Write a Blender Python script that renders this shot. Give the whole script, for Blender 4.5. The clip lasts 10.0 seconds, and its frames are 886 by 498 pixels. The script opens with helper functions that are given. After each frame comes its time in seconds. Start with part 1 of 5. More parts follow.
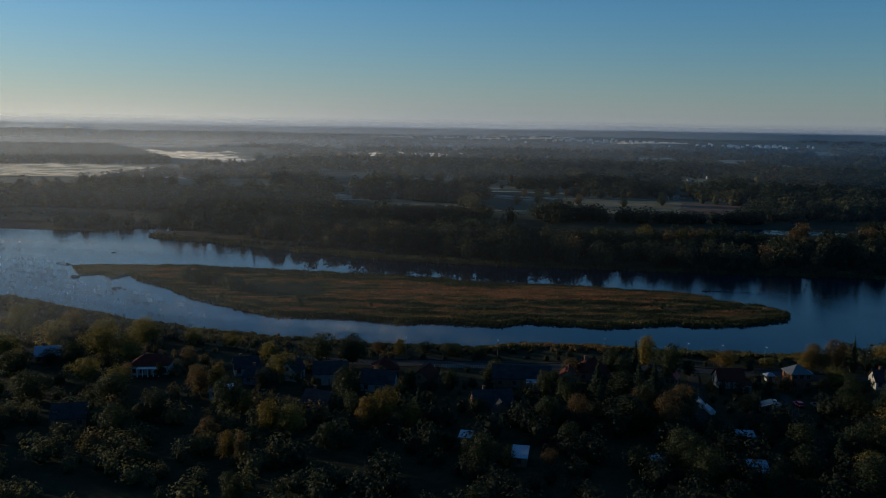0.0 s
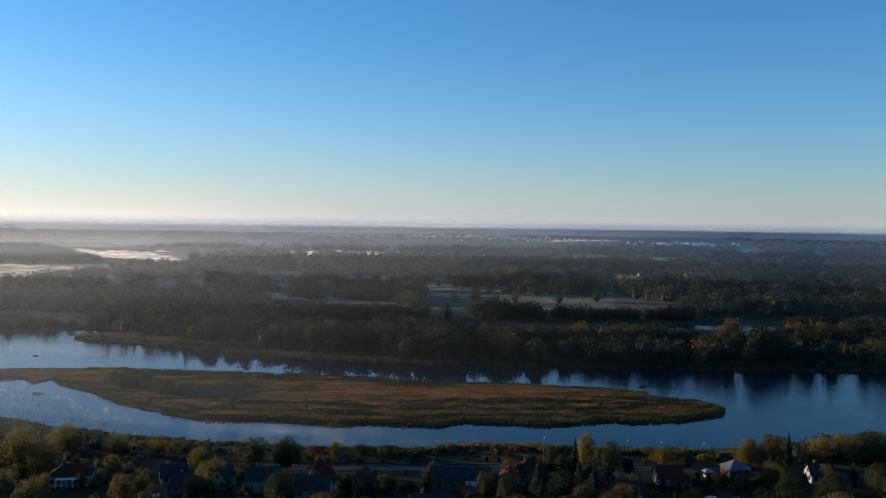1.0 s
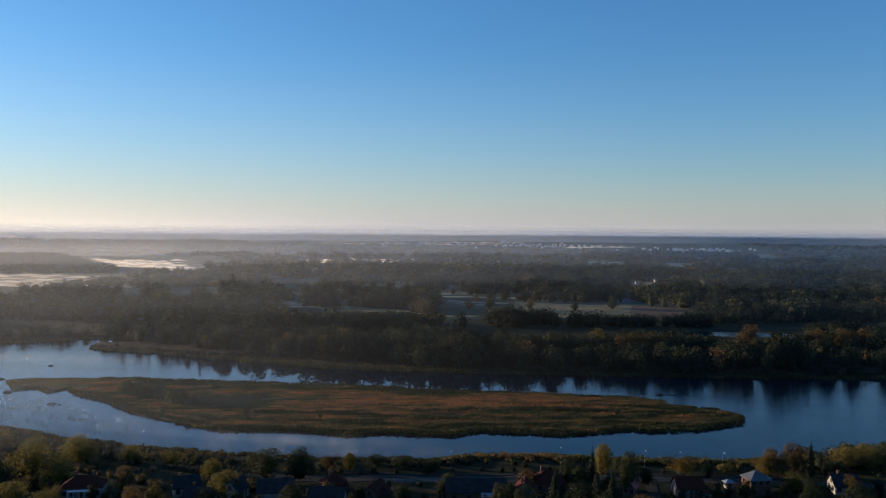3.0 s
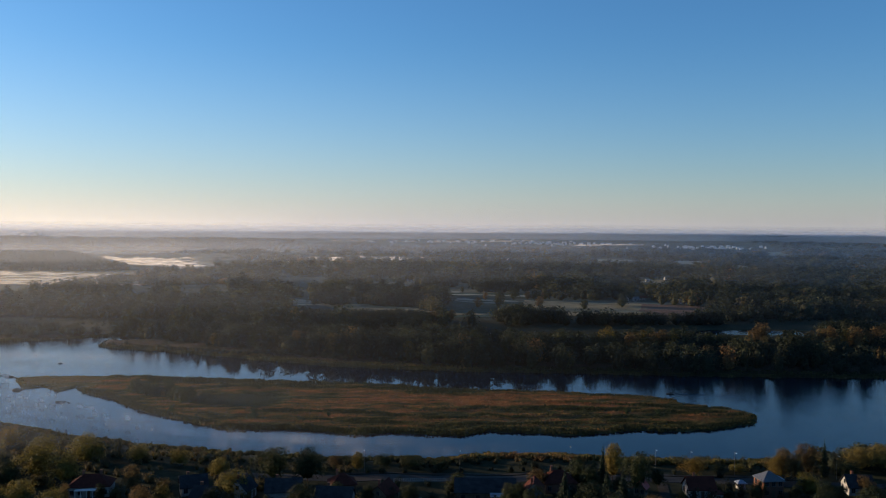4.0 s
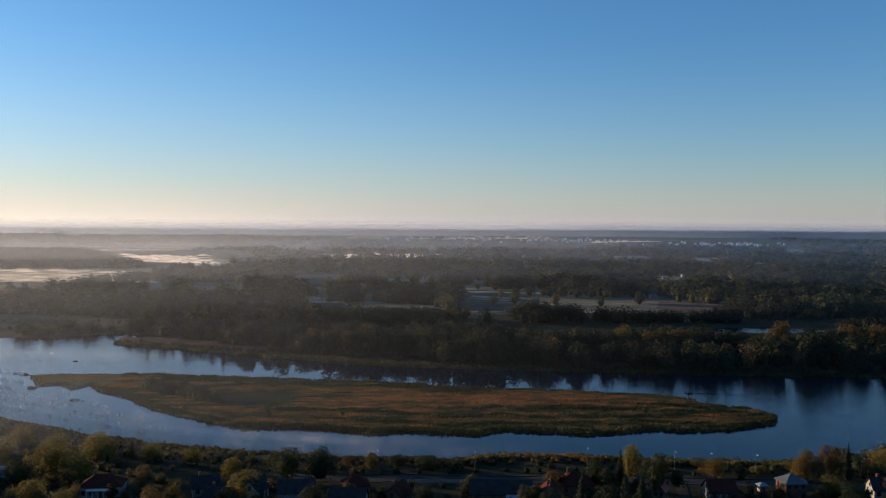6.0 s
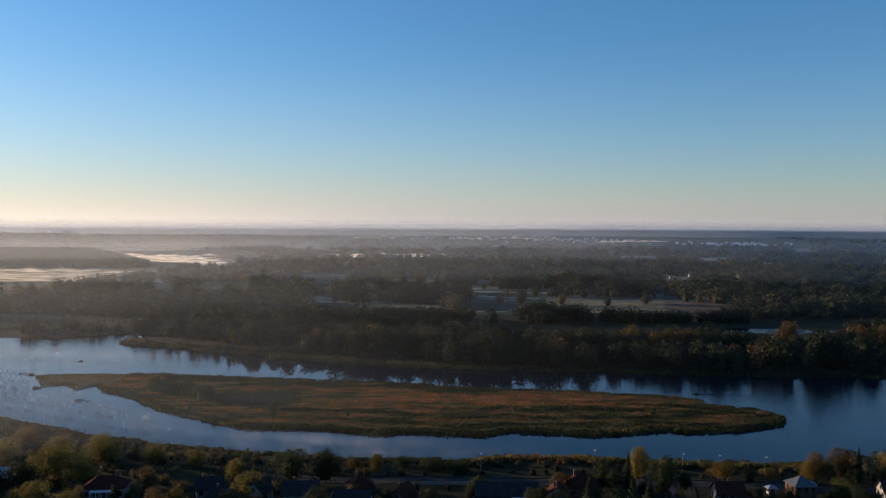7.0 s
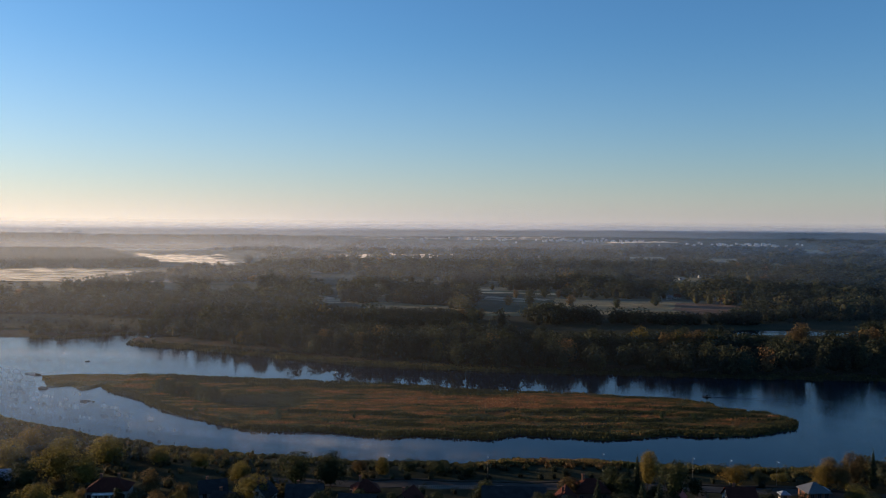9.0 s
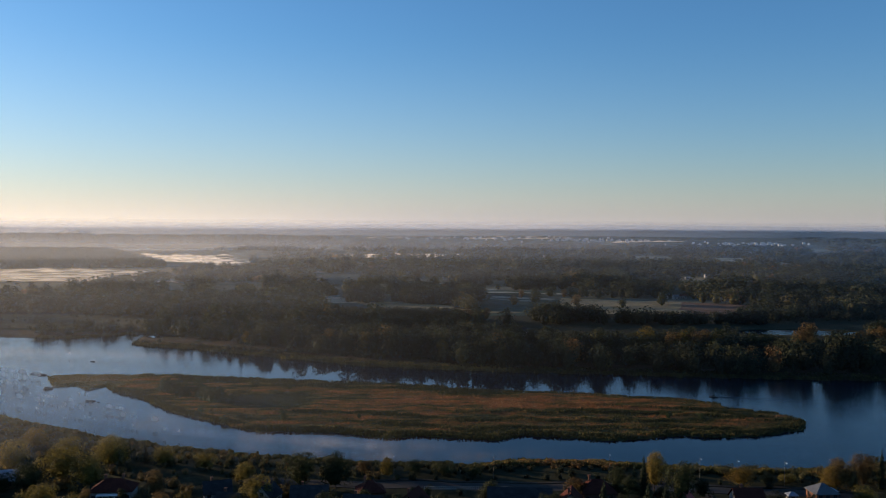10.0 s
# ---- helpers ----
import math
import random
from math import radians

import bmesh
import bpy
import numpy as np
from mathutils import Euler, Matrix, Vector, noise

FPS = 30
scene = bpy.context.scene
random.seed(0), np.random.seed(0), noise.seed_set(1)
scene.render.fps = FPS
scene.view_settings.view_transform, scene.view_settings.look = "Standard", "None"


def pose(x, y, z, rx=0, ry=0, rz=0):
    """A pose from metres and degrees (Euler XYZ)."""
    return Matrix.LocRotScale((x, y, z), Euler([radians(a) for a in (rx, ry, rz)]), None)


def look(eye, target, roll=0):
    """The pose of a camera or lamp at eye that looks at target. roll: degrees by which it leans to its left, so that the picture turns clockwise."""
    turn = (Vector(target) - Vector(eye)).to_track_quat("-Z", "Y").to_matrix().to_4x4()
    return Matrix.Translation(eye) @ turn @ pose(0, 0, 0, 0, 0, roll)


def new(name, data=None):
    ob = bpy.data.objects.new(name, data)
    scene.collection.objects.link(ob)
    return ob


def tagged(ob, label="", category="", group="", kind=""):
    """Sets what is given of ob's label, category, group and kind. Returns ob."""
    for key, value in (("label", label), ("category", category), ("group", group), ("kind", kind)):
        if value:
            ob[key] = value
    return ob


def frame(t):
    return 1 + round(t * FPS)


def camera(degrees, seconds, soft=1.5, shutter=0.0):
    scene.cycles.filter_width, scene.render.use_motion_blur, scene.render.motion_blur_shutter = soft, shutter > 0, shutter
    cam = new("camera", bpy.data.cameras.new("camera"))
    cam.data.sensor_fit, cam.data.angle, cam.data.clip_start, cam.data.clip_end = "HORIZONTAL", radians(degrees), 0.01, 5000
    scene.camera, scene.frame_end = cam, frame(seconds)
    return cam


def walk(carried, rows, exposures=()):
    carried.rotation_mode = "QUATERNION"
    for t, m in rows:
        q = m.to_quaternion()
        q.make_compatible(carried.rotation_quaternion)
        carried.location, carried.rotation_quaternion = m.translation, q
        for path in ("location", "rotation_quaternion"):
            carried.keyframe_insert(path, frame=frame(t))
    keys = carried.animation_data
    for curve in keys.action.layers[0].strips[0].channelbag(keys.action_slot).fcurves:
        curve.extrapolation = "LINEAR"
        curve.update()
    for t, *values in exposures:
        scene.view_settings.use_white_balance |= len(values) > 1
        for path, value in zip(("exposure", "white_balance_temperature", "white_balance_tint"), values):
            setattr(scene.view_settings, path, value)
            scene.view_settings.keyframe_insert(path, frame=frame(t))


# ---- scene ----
# Drone view over a river with a reed island, a village on the near bank and woods to the horizon.
cam = camera(55.0, 10.0, soft=1.0)
PATH = [
    (0, (0.152, 0.202, 84.951), (0.153, 2.181, 84.663), 0.9),
    (0.5, (0.247, 0.682, 84.967), (0.363, 2.669, 84.778), 0.8),
    (1, (0.357, 1.167, 85.0), (0.502, 3.161, 84.943), 0.8),
    (1.5, (0.48, 1.752, 85.032), (0.631, 3.746, 85.0), 0.7),
    (2, (0.596, 2.507, 85.06), (0.735, 4.502, 85.03), 0.6),
    (2.5, (0.72, 3.466, 85.083), (0.843, 5.462, 85.048), 0.5),
    (4, (1.154, 6.743, 85.195), (1.243, 8.741, 85.149), 0.4),
    (4.5, (1.28, 7.874, 85.22), (1.358, 9.872, 85.172), 0.4),
    (5, (1.392, 9.019, 85.236), (1.466, 11.017, 85.186), 0.3),
    (5.5, (1.507, 10.154, 85.252), (1.572, 12.152, 85.2), 0.3),
    (7, (1.937, 13.562, 85.275), (1.975, 15.56, 85.221), 0.3),
    (7.5, (2.121, 14.673, 85.276), (2.162, 16.672, 85.223), 0.3),
    (8, (2.333, 15.672, 85.273), (2.364, 17.671, 85.22), 0.3),
    (8.5, (2.512, 16.519, 85.271), (2.536, 18.518, 85.218), 0.3),
    (9, (2.668, 17.236, 85.279), (2.685, 19.236, 85.226), 0.4),
    (9.5, (2.788, 17.912, 85.276), (2.798, 19.911, 85.223), 0.3),
    (10, (2.875, 18.563, 85.268), (2.879, 20.563, 85.214), 0.3),
]
EXPOSURES = [(0, -0.22, 5320, -3), (0.3, 0.0, 5380, -3), (0.6, 0.43, 5430, -2), (1.0, 0.66, 5560, 3), (1.5, 0.61, 5660, 3), (2.5, 0.57, 5760, 6), (5.0, 0.54, 6020, 9), (10.0, 0.54, 6120, 10)]
walk(cam, [(t, look(*row)) for t, *row in PATH], EXPOSURES)

# ---------------------------------------------------------------- light
SUN_LEFT, SUN_UP = 64.0, 7.2         # degrees left of straight ahead, degrees above the horizon
world = bpy.data.worlds.new("world")
scene.world = world
world.use_nodes = True
wn, wl = world.node_tree.nodes, world.node_tree.links
sky = wn.new("ShaderNodeTexSky")
sky.sky_type = "NISHITA"
sky.sun_disc = False
sky.sun_elevation = radians(SUN_UP)
sky.sun_rotation = radians(-SUN_LEFT)
sky.altitude = 90
sky.air_density, sky.dust_density, sky.ozone_density = 1.0, 0.5, 4.3
wl.new(sky.outputs[0], wn["Background"].inputs[0])
wn["Background"].inputs[1].default_value = 0.135

sun = new("sun", bpy.data.lights.new("sun", "SUN"))
sun.data.energy, sun.data.angle, sun.data.color = 5.0, radians(0.6), (1.0, 0.7, 0.42)
sa, se = radians(SUN_LEFT), radians(SUN_UP)
sun.matrix_world = look((0, 0, 300), (math.sin(sa) * math.cos(se) * 100, -math.cos(sa) * math.cos(se) * 100, 300 - math.sin(se) * 100))


# ---------------------------------------------------------------- materials
def material(name, rough=0.8, metal=0.0):
    m = bpy.data.materials.new(name)
    m.use_nodes = True
    b = m.node_tree.nodes["Principled BSDF"]
    b.inputs["Roughness"].default_value, b.inputs["Metallic"].default_value = rough, metal
    return m, m.node_tree.nodes, m.node_tree.links, b


def ramp(n, stops):
    r = n.new("ShaderNodeValToRGB")
    e = r.color_ramp.elements
    while len(e) < len(stops):
        e.new(0.5)
    for k, (p, c) in zip(e, stops):
        k.position, k.color = p, (*c, 1)
    return r


def noise_tex(n, l, scale, detail=4, rough=0.6, stretch=(1, 1, 1)):
    g, mp, t = n.new("ShaderNodeNewGeometry"), n.new("ShaderNodeMapping"), n.new("ShaderNodeTexNoise")
    mp.inputs["Scale"].default_value = stretch
    l.new(g.outputs["Position"], mp.inputs["Vector"])
    l.new(mp.outputs[0], t.inputs["Vector"])
    t.inputs["Scale"].default_value, t.inputs["Detail"].default_value, t.inputs["Roughness"].default_value = scale, detail, rough
    return t


def mixed(n, l, a, b, f, mode="MIX"):
    m = n.new("ShaderNodeMix")
    m.data_type, m.blend_type = "RGBA", mode
    for k, s in ((0, f), (6, a), (7, b)):
        if isinstance(s, (int, float)):
            m.inputs[k].default_value = s
        elif isinstance(s, tuple):
            m.inputs[k].default_value = (*s, 1)
        else:
            l.new(s, m.inputs[k])
    return m.outputs[2]


def mottled(name, stops, scale, rough=0.85, fine=None, bump=0.0, stretch=(1, 1, 1), metal=0.0):
    """Colours spread by a coarse noise, broken up by a finer one."""
    m, n, l, b = material(name, rough, metal)
    if rough > 0.88:
        b.inputs["Specular IOR Level"].default_value = 0.08
    elif rough > 0.55:
        b.inputs["Specular IOR Level"].default_value = 0.18
    t = noise_tex(n, l, scale, 5, 0.6, stretch)
    r = ramp(n, stops)
    l.new(t.outputs[0], r.inputs[0])
    t2 = noise_tex(n, l, fine or scale * 9, 3, 0.7, stretch)
    r2 = ramp(n, [(0.3, (0.55, 0.55, 0.55)), (0.7, (1.3, 1.3, 1.3))])
    l.new(t2.outputs[0], r2.inputs[0])
    l.new(mixed(n, l, r.outputs[0], r2.outputs[0], 1.0, "MULTIPLY"), b.inputs["Base Color"])
    if bump:
        bp = n.new("ShaderNodeBump")
        bp.inputs["Strength"].default_value = bump
        l.new(t2.outputs[0], bp.inputs["Height"])
        l.new(bp.outputs[0], b.inputs["Normal"])
    return m


def foliage(name, stops, by_object, through_light=0.3, vary=0.16, relief=0.9):
    """Leaves: a tree's own tint, varied leaf by leaf, letting some light through."""
    m, n, l, b = material(name, 0.75)
    b.inputs["Specular IOR Level"].default_value = 0.15
    if by_object:
        src = n.new("ShaderNodeObjectInfo").outputs["Random"]
    else:
        at = n.new("ShaderNodeAttribute")
        at.attribute_name = "tint"
        src = at.outputs["Fac"]
    r = ramp(n, stops)
    l.new(src, r.inputs[0])
    g = n.new("ShaderNodeNewGeometry")
    r2 = ramp(n, [(0.0, (1 - vary,) * 3), (1.0, (1 + vary, 1 + vary * 0.9, 1 + vary * 0.6))])
    l.new(g.outputs["Random Per Island"], r2.inputs[0])
    col = mixed(n, l, r.outputs[0], r2.outputs[0], 1.0, "MULTIPLY")
    if relief:
        t = noise_tex(n, l, relief, 3, 0.7)
        r3 = ramp(n, [(0.3, (0.5, 0.5, 0.5)), (0.7, (1.4, 1.4, 1.35))])
        l.new(t.outputs[0], r3.inputs[0])
        col = mixed(n, l, col, r3.outputs[0], 1.0, "MULTIPLY")
        bp = n.new("ShaderNodeBump")
        bp.inputs["Strength"].default_value, bp.inputs["Distance"].default_value = 0.8, 0.6 / relief
        l.new(t.outputs[0], bp.inputs["Height"])
        l.new(bp.outputs[0], b.inputs["Normal"])
    l.new(col, b.inputs["Base Color"])
    tr, ms = n.new("ShaderNodeBsdfTranslucent"), n.new("ShaderNodeMixShader")
    l.new(col, tr.inputs[0])
    ms.inputs[0].default_value = through_light
    l.new(b.outputs[0], ms.inputs[1])
    l.new(tr.outputs[0], ms.inputs[2])
    l.new(ms.outputs[0], n["Material Output"].inputs[0])
    return m


def mist_material(name, strength, scale, stretch, low=0.5, tone=(0.96, 0.85, 0.75), lobes=0.0):
    """Thin mist: scatters light both ways, as dense as the mesh's own figure says, in soft wisps."""
    m, n, l, b = material(name)
    n.remove(b)
    at = n.new("ShaderNodeAttribute")
    at.attribute_name = "thickness"
    t = noise_tex(n, l, scale, 4, 0.55, stretch)
    r = ramp(n, [(0.25, (low,) * 3), (0.75, (2 - low,) * 3)])
    l.new(t.outputs[0], r.inputs[0])
    mu = n.new("ShaderNodeMath")
    mu.operation, mu.use_clamp = "MULTIPLY", True
    l.new(at.outputs["Fac"], mu.inputs[0])
    l.new(r.outputs[0], mu.inputs[1])
    mu2 = n.new("ShaderNodeMath")
    mu2.operation, mu2.use_clamp = "MULTIPLY", True
    l.new(mu.outputs[0], mu2.inputs[0])
    mu2.inputs[1].default_value = strength
    d, tr, tp = n.new("ShaderNodeBsdfDiffuse"), n.new("ShaderNodeBsdfTranslucent"), n.new("ShaderNodeBsdfTransparent")
    for s in (d, tr):
        s.inputs[0].default_value = (*tone, 1)
    m1, m2 = n.new("ShaderNodeMixShader"), n.new("ShaderNodeMixShader")
    m1.inputs[0].default_value = lobes
    l.new(d.outputs[0], m1.inputs[1])
    l.new(tr.outputs[0], m1.inputs[2])
    l.new(mu2.outputs[0], m2.inputs[0])
    l.new(tp.outputs[0], m2.inputs[1])
    l.new(m1.outputs[0], m2.inputs[2])
    l.new(m2.outputs[0], n["Material Output"].inputs[0])
    return m


# meadow colour lowered so that the near ground reads as deep shade
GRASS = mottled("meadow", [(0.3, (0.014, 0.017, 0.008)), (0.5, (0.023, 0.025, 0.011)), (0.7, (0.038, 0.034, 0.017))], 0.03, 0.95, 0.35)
FROST = mottled("frosty_field", [(0.3, (0.13, 0.15, 0.115)), (0.7, (0.23, 0.25, 0.19))], 0.02, 0.95, 0.2, stretch=(0.3, 1, 1))
STUBBLE = mottled("stubble_field", [(0.3, (0.15, 0.13, 0.07)), (0.7, (0.27, 0.22, 0.12))], 0.02, 0.95, 0.2, stretch=(0.3, 1, 1))
OLIVE = mottled("olive_meadow", [(0.3, (0.035, 0.032, 0.015)), (0.7, (0.065, 0.058, 0.027))], 0.02, 0.95, 0.2, stretch=(0.3, 1, 1))
TEAL = mottled("winter_crop", [(0.3, (0.022, 0.042, 0.03)), (0.7, (0.042, 0.07, 0.046))], 0.03, 0.95, 0.3, stretch=(0.3, 1, 1))
MEADOW = mottled("pale_meadow", [(0.3, (0.035, 0.045, 0.032)), (0.5, (0.065, 0.078, 0.056)), (0.7, (0.14, 0.145, 0.105))], 0.012, 0.95, 0.15, stretch=(0.4, 1, 1))
STRIPES = mottled("striped_field", [(0.38, (0.035, 0.055, 0.045)), (0.47, (0.06, 0.075, 0.05)), (0.52, (0.4, 0.37, 0.27)), (0.57, (0.07, 0.08, 0.055)), (0.66, (0.3, 0.28, 0.2))], 0.022, 0.95, 0.2, stretch=(0.12, 1, 1))
PLOUGHED = mottled("ploughed_field", [(0.3, (0.1, 0.065, 0.045)), (0.7, (0.17, 0.11, 0.07))], 0.02, 0.95, 0.2, stretch=(0.3, 1, 1))
BLUEGRASS = mottled("dewy_meadow", [(0.3, (0.06, 0.07, 0.05)), (0.7, (0.105, 0.115, 0.08))], 0.02, 0.95, 0.2, stretch=(0.3, 1, 1))
MARSH = mottled("marsh_bank", [(0.3, (0.025, 0.018, 0.011)), (0.6, (0.05, 0.034, 0.02))], 0.1, 0.95, 0.8)
ASPHALT = mottled("asphalt", [(0.3, (0.034, 0.033, 0.032)), (0.7, (0.052, 0.05, 0.047))], 0.4, 0.9, 6.0)
GRAVEL = mottled("gravel_lane", [(0.3, (0.03, 0.027, 0.022)), (0.7, (0.05, 0.045, 0.037))], 0.4, 0.95, 4.0)
BARK = mottled("bark", [(0.3, (0.05, 0.04, 0.03)), (0.7, (0.11, 0.09, 0.07))], 1.5, 0.95, 9.0, 0.4)
WOODY = [(0.0, (0.02, 0.026, 0.016)), (0.35, (0.03, 0.037, 0.021)), (0.6, (0.05, 0.055, 0.028)), (0.8, (0.095, 0.088, 0.036)), (0.93, (0.13, 0.082, 0.036)), (1.0, (0.18, 0.1, 0.04))]
WOODS = foliage("autumn_woods", WOODY, False, 0.42, 0.18, 0.5)
LEAF_GREEN = foliage("green_leaves", [(0.0, (0.016, 0.023, 0.01)), (0.5, (0.028, 0.036, 0.014)), (1.0, (0.046, 0.05, 0.018))], True)
LEAF_WILLOW = foliage("willow_leaves", [(0.0, (0.026, 0.04, 0.014)), (1.0, (0.045, 0.06, 0.02))], True, 0.25)
LEAF_OLIVE = foliage("olive_leaves", [(0.0, (0.11, 0.1, 0.026)), (0.5, (0.16, 0.13, 0.034)), (1.0, (0.2, 0.15, 0.042))], True, 0.5)
LEAF_GOLD = foliage("golden_leaves", [(0.0, (0.095, 0.075, 0.02)), (0.5, (0.13, 0.097, 0.022)), (1.0, (0.16, 0.105, 0.026))], True, 0.5)
LEAF_RUST = foliage("rusty_leaves", [(0.0, (0.095, 0.064, 0.028)), (0.5, (0.12, 0.08, 0.034)), (1.0, (0.14, 0.1, 0.044))], True, 0.5)
NEEDLES = foliage("needles", [(0.0, (0.012, 0.02, 0.010)), (1.0, (0.022, 0.032, 0.014))], True, 0.15)
SEDGES = [(0.0, (0.034, 0.04, 0.016)), (0.25, (0.1, 0.09, 0.032)), (0.5, (0.19, 0.115, 0.043)), (0.75, (0.33, 0.135, 0.052)), (1.0, (0.55, 0.44, 0.18))]
SEDGE_SOIL = foliage("island_sedge", SEDGES, False, 0.0, 0.0, 0.7)
SEDGE_SOIL.node_tree.nodes["Principled BSDF"].inputs["Specular IOR Level"].default_value = 0.03
REEDS = foliage("reeds", SEDGES, False, 0.5, 0.14, 0)
# the bluish tone puts skylight into the haze's own colour
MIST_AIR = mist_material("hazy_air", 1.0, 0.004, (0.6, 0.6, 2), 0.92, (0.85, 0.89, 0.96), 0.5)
HAZE_GLOW, n, l, b = material("glowing_haze")
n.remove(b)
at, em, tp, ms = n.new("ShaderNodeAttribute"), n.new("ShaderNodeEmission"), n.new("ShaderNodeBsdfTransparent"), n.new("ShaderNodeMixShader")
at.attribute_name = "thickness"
em.inputs[1].default_value = 0.95      # emission stands in for sunlight scattered low over the horizon
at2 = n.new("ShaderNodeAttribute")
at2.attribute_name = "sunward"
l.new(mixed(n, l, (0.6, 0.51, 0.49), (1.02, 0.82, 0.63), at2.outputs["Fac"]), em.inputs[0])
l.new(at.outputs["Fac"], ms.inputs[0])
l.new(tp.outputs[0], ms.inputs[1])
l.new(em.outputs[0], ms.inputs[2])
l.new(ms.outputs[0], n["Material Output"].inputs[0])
# the cream tone tints the mist as if the low sun lit it
MIST_LOW = mist_material("ground_mist", 1.0, 0.015, (1, 0.6, 2), 0.82, (1.0, 0.92, 0.8), 0.88)

# water: dark body, mirror-like surface with small ripples
WATER, n, l, b = material("river_water", 0.03)
b.inputs["Base Color"].default_value = (0.002, 0.008, 0.018, 1)
b.inputs["IOR"].default_value = 1.2
t1, t2 = noise_tex(n, l, 0.9, 3, 0.6, (0.6, 1.0, 1)), noise_tex(n, l, 0.05, 3, 0.5)
r1 = ramp(n, [(0.35, (0.6, 0.6, 0.6)), (0.65, (1, 1, 1))])
l.new(t2.outputs[0], r1.inputs[0])
# a light breeze roughens the water on the open reaches
geo, sx, mr = n.new("ShaderNodeNewGeometry"), n.new("ShaderNodeSeparateXYZ"), n.new("ShaderNodeMapRange")
l.new(geo.outputs["Position"], sx.inputs[0])
l.new(sx.outputs[0], mr.inputs[0])
mr.inputs[1].default_value, mr.inputs[2].default_value = -300, 300
rip = ramp(n, [(0.0, (0.1,) * 3), (0.25, (0.06,) * 3), (0.36, (0.004,) * 3), (0.6, (0.004,) * 3), (0.72, (0.07,) * 3), (1.0, (0.11,) * 3)])
l.new(mr.outputs[0], rip.inputs[0])
bp = n.new("ShaderNodeBump")
l.new(rip.outputs[0], bp.inputs["Distance"])
l.new(r1.outputs[0], bp.inputs["Strength"])
l.new(t1.outputs[0], bp.inputs["Height"])
l.new(bp.outputs[0], b.inputs["Normal"])


# ---------------------------------------------------------------- mesh helpers
def mesh_of(name, verts, faces, mats, smooth=False, values=None, index=None):
    """A mesh from arrays: verts (n, 3), faces (m, 3 or 4); values: figures per vertex by name; index: material per face."""
    verts, faces = np.asarray(verts, np.float32), np.asarray(faces, np.int32)
    me = bpy.data.meshes.new(name)
    me.vertices.add(len(verts))
    me.vertices.foreach_set("co", verts.ravel())
    k = faces.shape[1]
    me.loops.add(faces.size)
    me.loops.foreach_set("vertex_index", faces.ravel())
    me.polygons.add(len(faces))
    me.polygons.foreach_set("loop_start", np.arange(len(faces), dtype=np.int32) * k)
    for m in mats if isinstance(mats, (list, tuple)) else [mats]:
        me.materials.append(m)
    if index is not None:
        me.polygons.foreach_set("material_index", np.asarray(index, np.int32))
    me.polygons.foreach_set("use_smooth", np.full(len(faces), smooth))
    for key, v in (values or {}).items():
        me.attributes.new(key, "FLOAT", "POINT").data.foreach_set("value", np.asarray(v, np.float32))
    me.update(calc_edges=True)
    return me


def part(name, bm, mat, parent, label=""):
    """Links a bmesh as one mesh object under a thing or a part."""
    me = bpy.data.meshes.new(name)
    bm.to_mesh(me)
    bm.free()
    me.materials.append(mat)
    ob = new(name, me)
    ob.parent = parent
    return tagged(ob, label) if label else ob


def grid_mesh(name, xs, ys, height, mats, values=None):
    X, Y = np.meshgrid(xs, ys)
    Z = height(X, Y)
    nx, ny = len(xs), len(ys)
    i = (np.arange(ny - 1)[:, None] * nx + np.arange(nx - 1)[None, :]).ravel()
    faces = np.stack([i, i + 1, i + nx + 1, i + nx], 1)
    V = np.stack([X.ravel(), Y.ravel(), Z.ravel()], 1)
    return mesh_of(name, V, faces, mats, True, {k: f(X, Y).ravel() for k, f in (values or {}).items()})


def waves(x, y, scale, seed):
    """Cheap smooth noise in about -1..1 for arrays, from crossed sine waves."""
    rg = np.random.RandomState(seed)
    out = 0
    for k in range(6):
        a, s, p = rg.uniform(0, 6.28), rg.uniform(0.6, 1.8) / scale, rg.uniform(0, 6.28)
        out = out + np.sin((np.cos(a) * x + np.sin(a) * y) * s * 6.28 + p)
    return out / 3.2


def curve_y(pts, x):
    p = np.array(pts, float)
    return np.interp(x, p[:, 0], p[:, 1])


def smooth01(v):
    v = np.clip(v, 0, 1)
    return v * v * (3 - 2 * v)


# ---------------------------------------------------------------- the plan
NEAR_SHORE = [(-3600, 1500), (-420, 520), (-187, 387), (-154, 367), (-124, 349), (-76, 331), (-25, 319), (15, 317), (30, 322), (58, 322), (87, 315), (125, 311), (150, 313), (190, 322), (320, 350), (3600, 700)]
FAR_SHORE = [(-3600, 1750), (-600, 700), (-314, 655), (-274, 654), (-254, 667), (-238, 680), (-222, 680), (-218, 626), (-200, 613), (-166, 600), (-98, 563), (-43, 534), (10, 522), (45, 515), (112, 507), (179, 497), (246, 492), (305, 490), (700, 540), (3600, 1000)]
ISLAND_NORTH = [(-217, 494), (-202, 499), (-169, 499), (-115, 488), (-51, 476), (0, 466), (9, 458), (67, 452), (121, 437), (130, 432), (136, 428), (137, 417), (144, 414), (156, 408), (162, 392)]
ISLAND_SOUTH = [(-217, 492), (-198, 459), (-190, 465), (-178, 453), (-173, 463), (-163, 449), (-147, 436), (-120, 404), (-87, 377), (-73, 368), (-38, 365), (-19, 357), (-6, 361), (26, 355), (36, 363), (51, 359), (73, 355), (101, 364), (111, 361), (135, 364), (156, 374), (162, 386)]
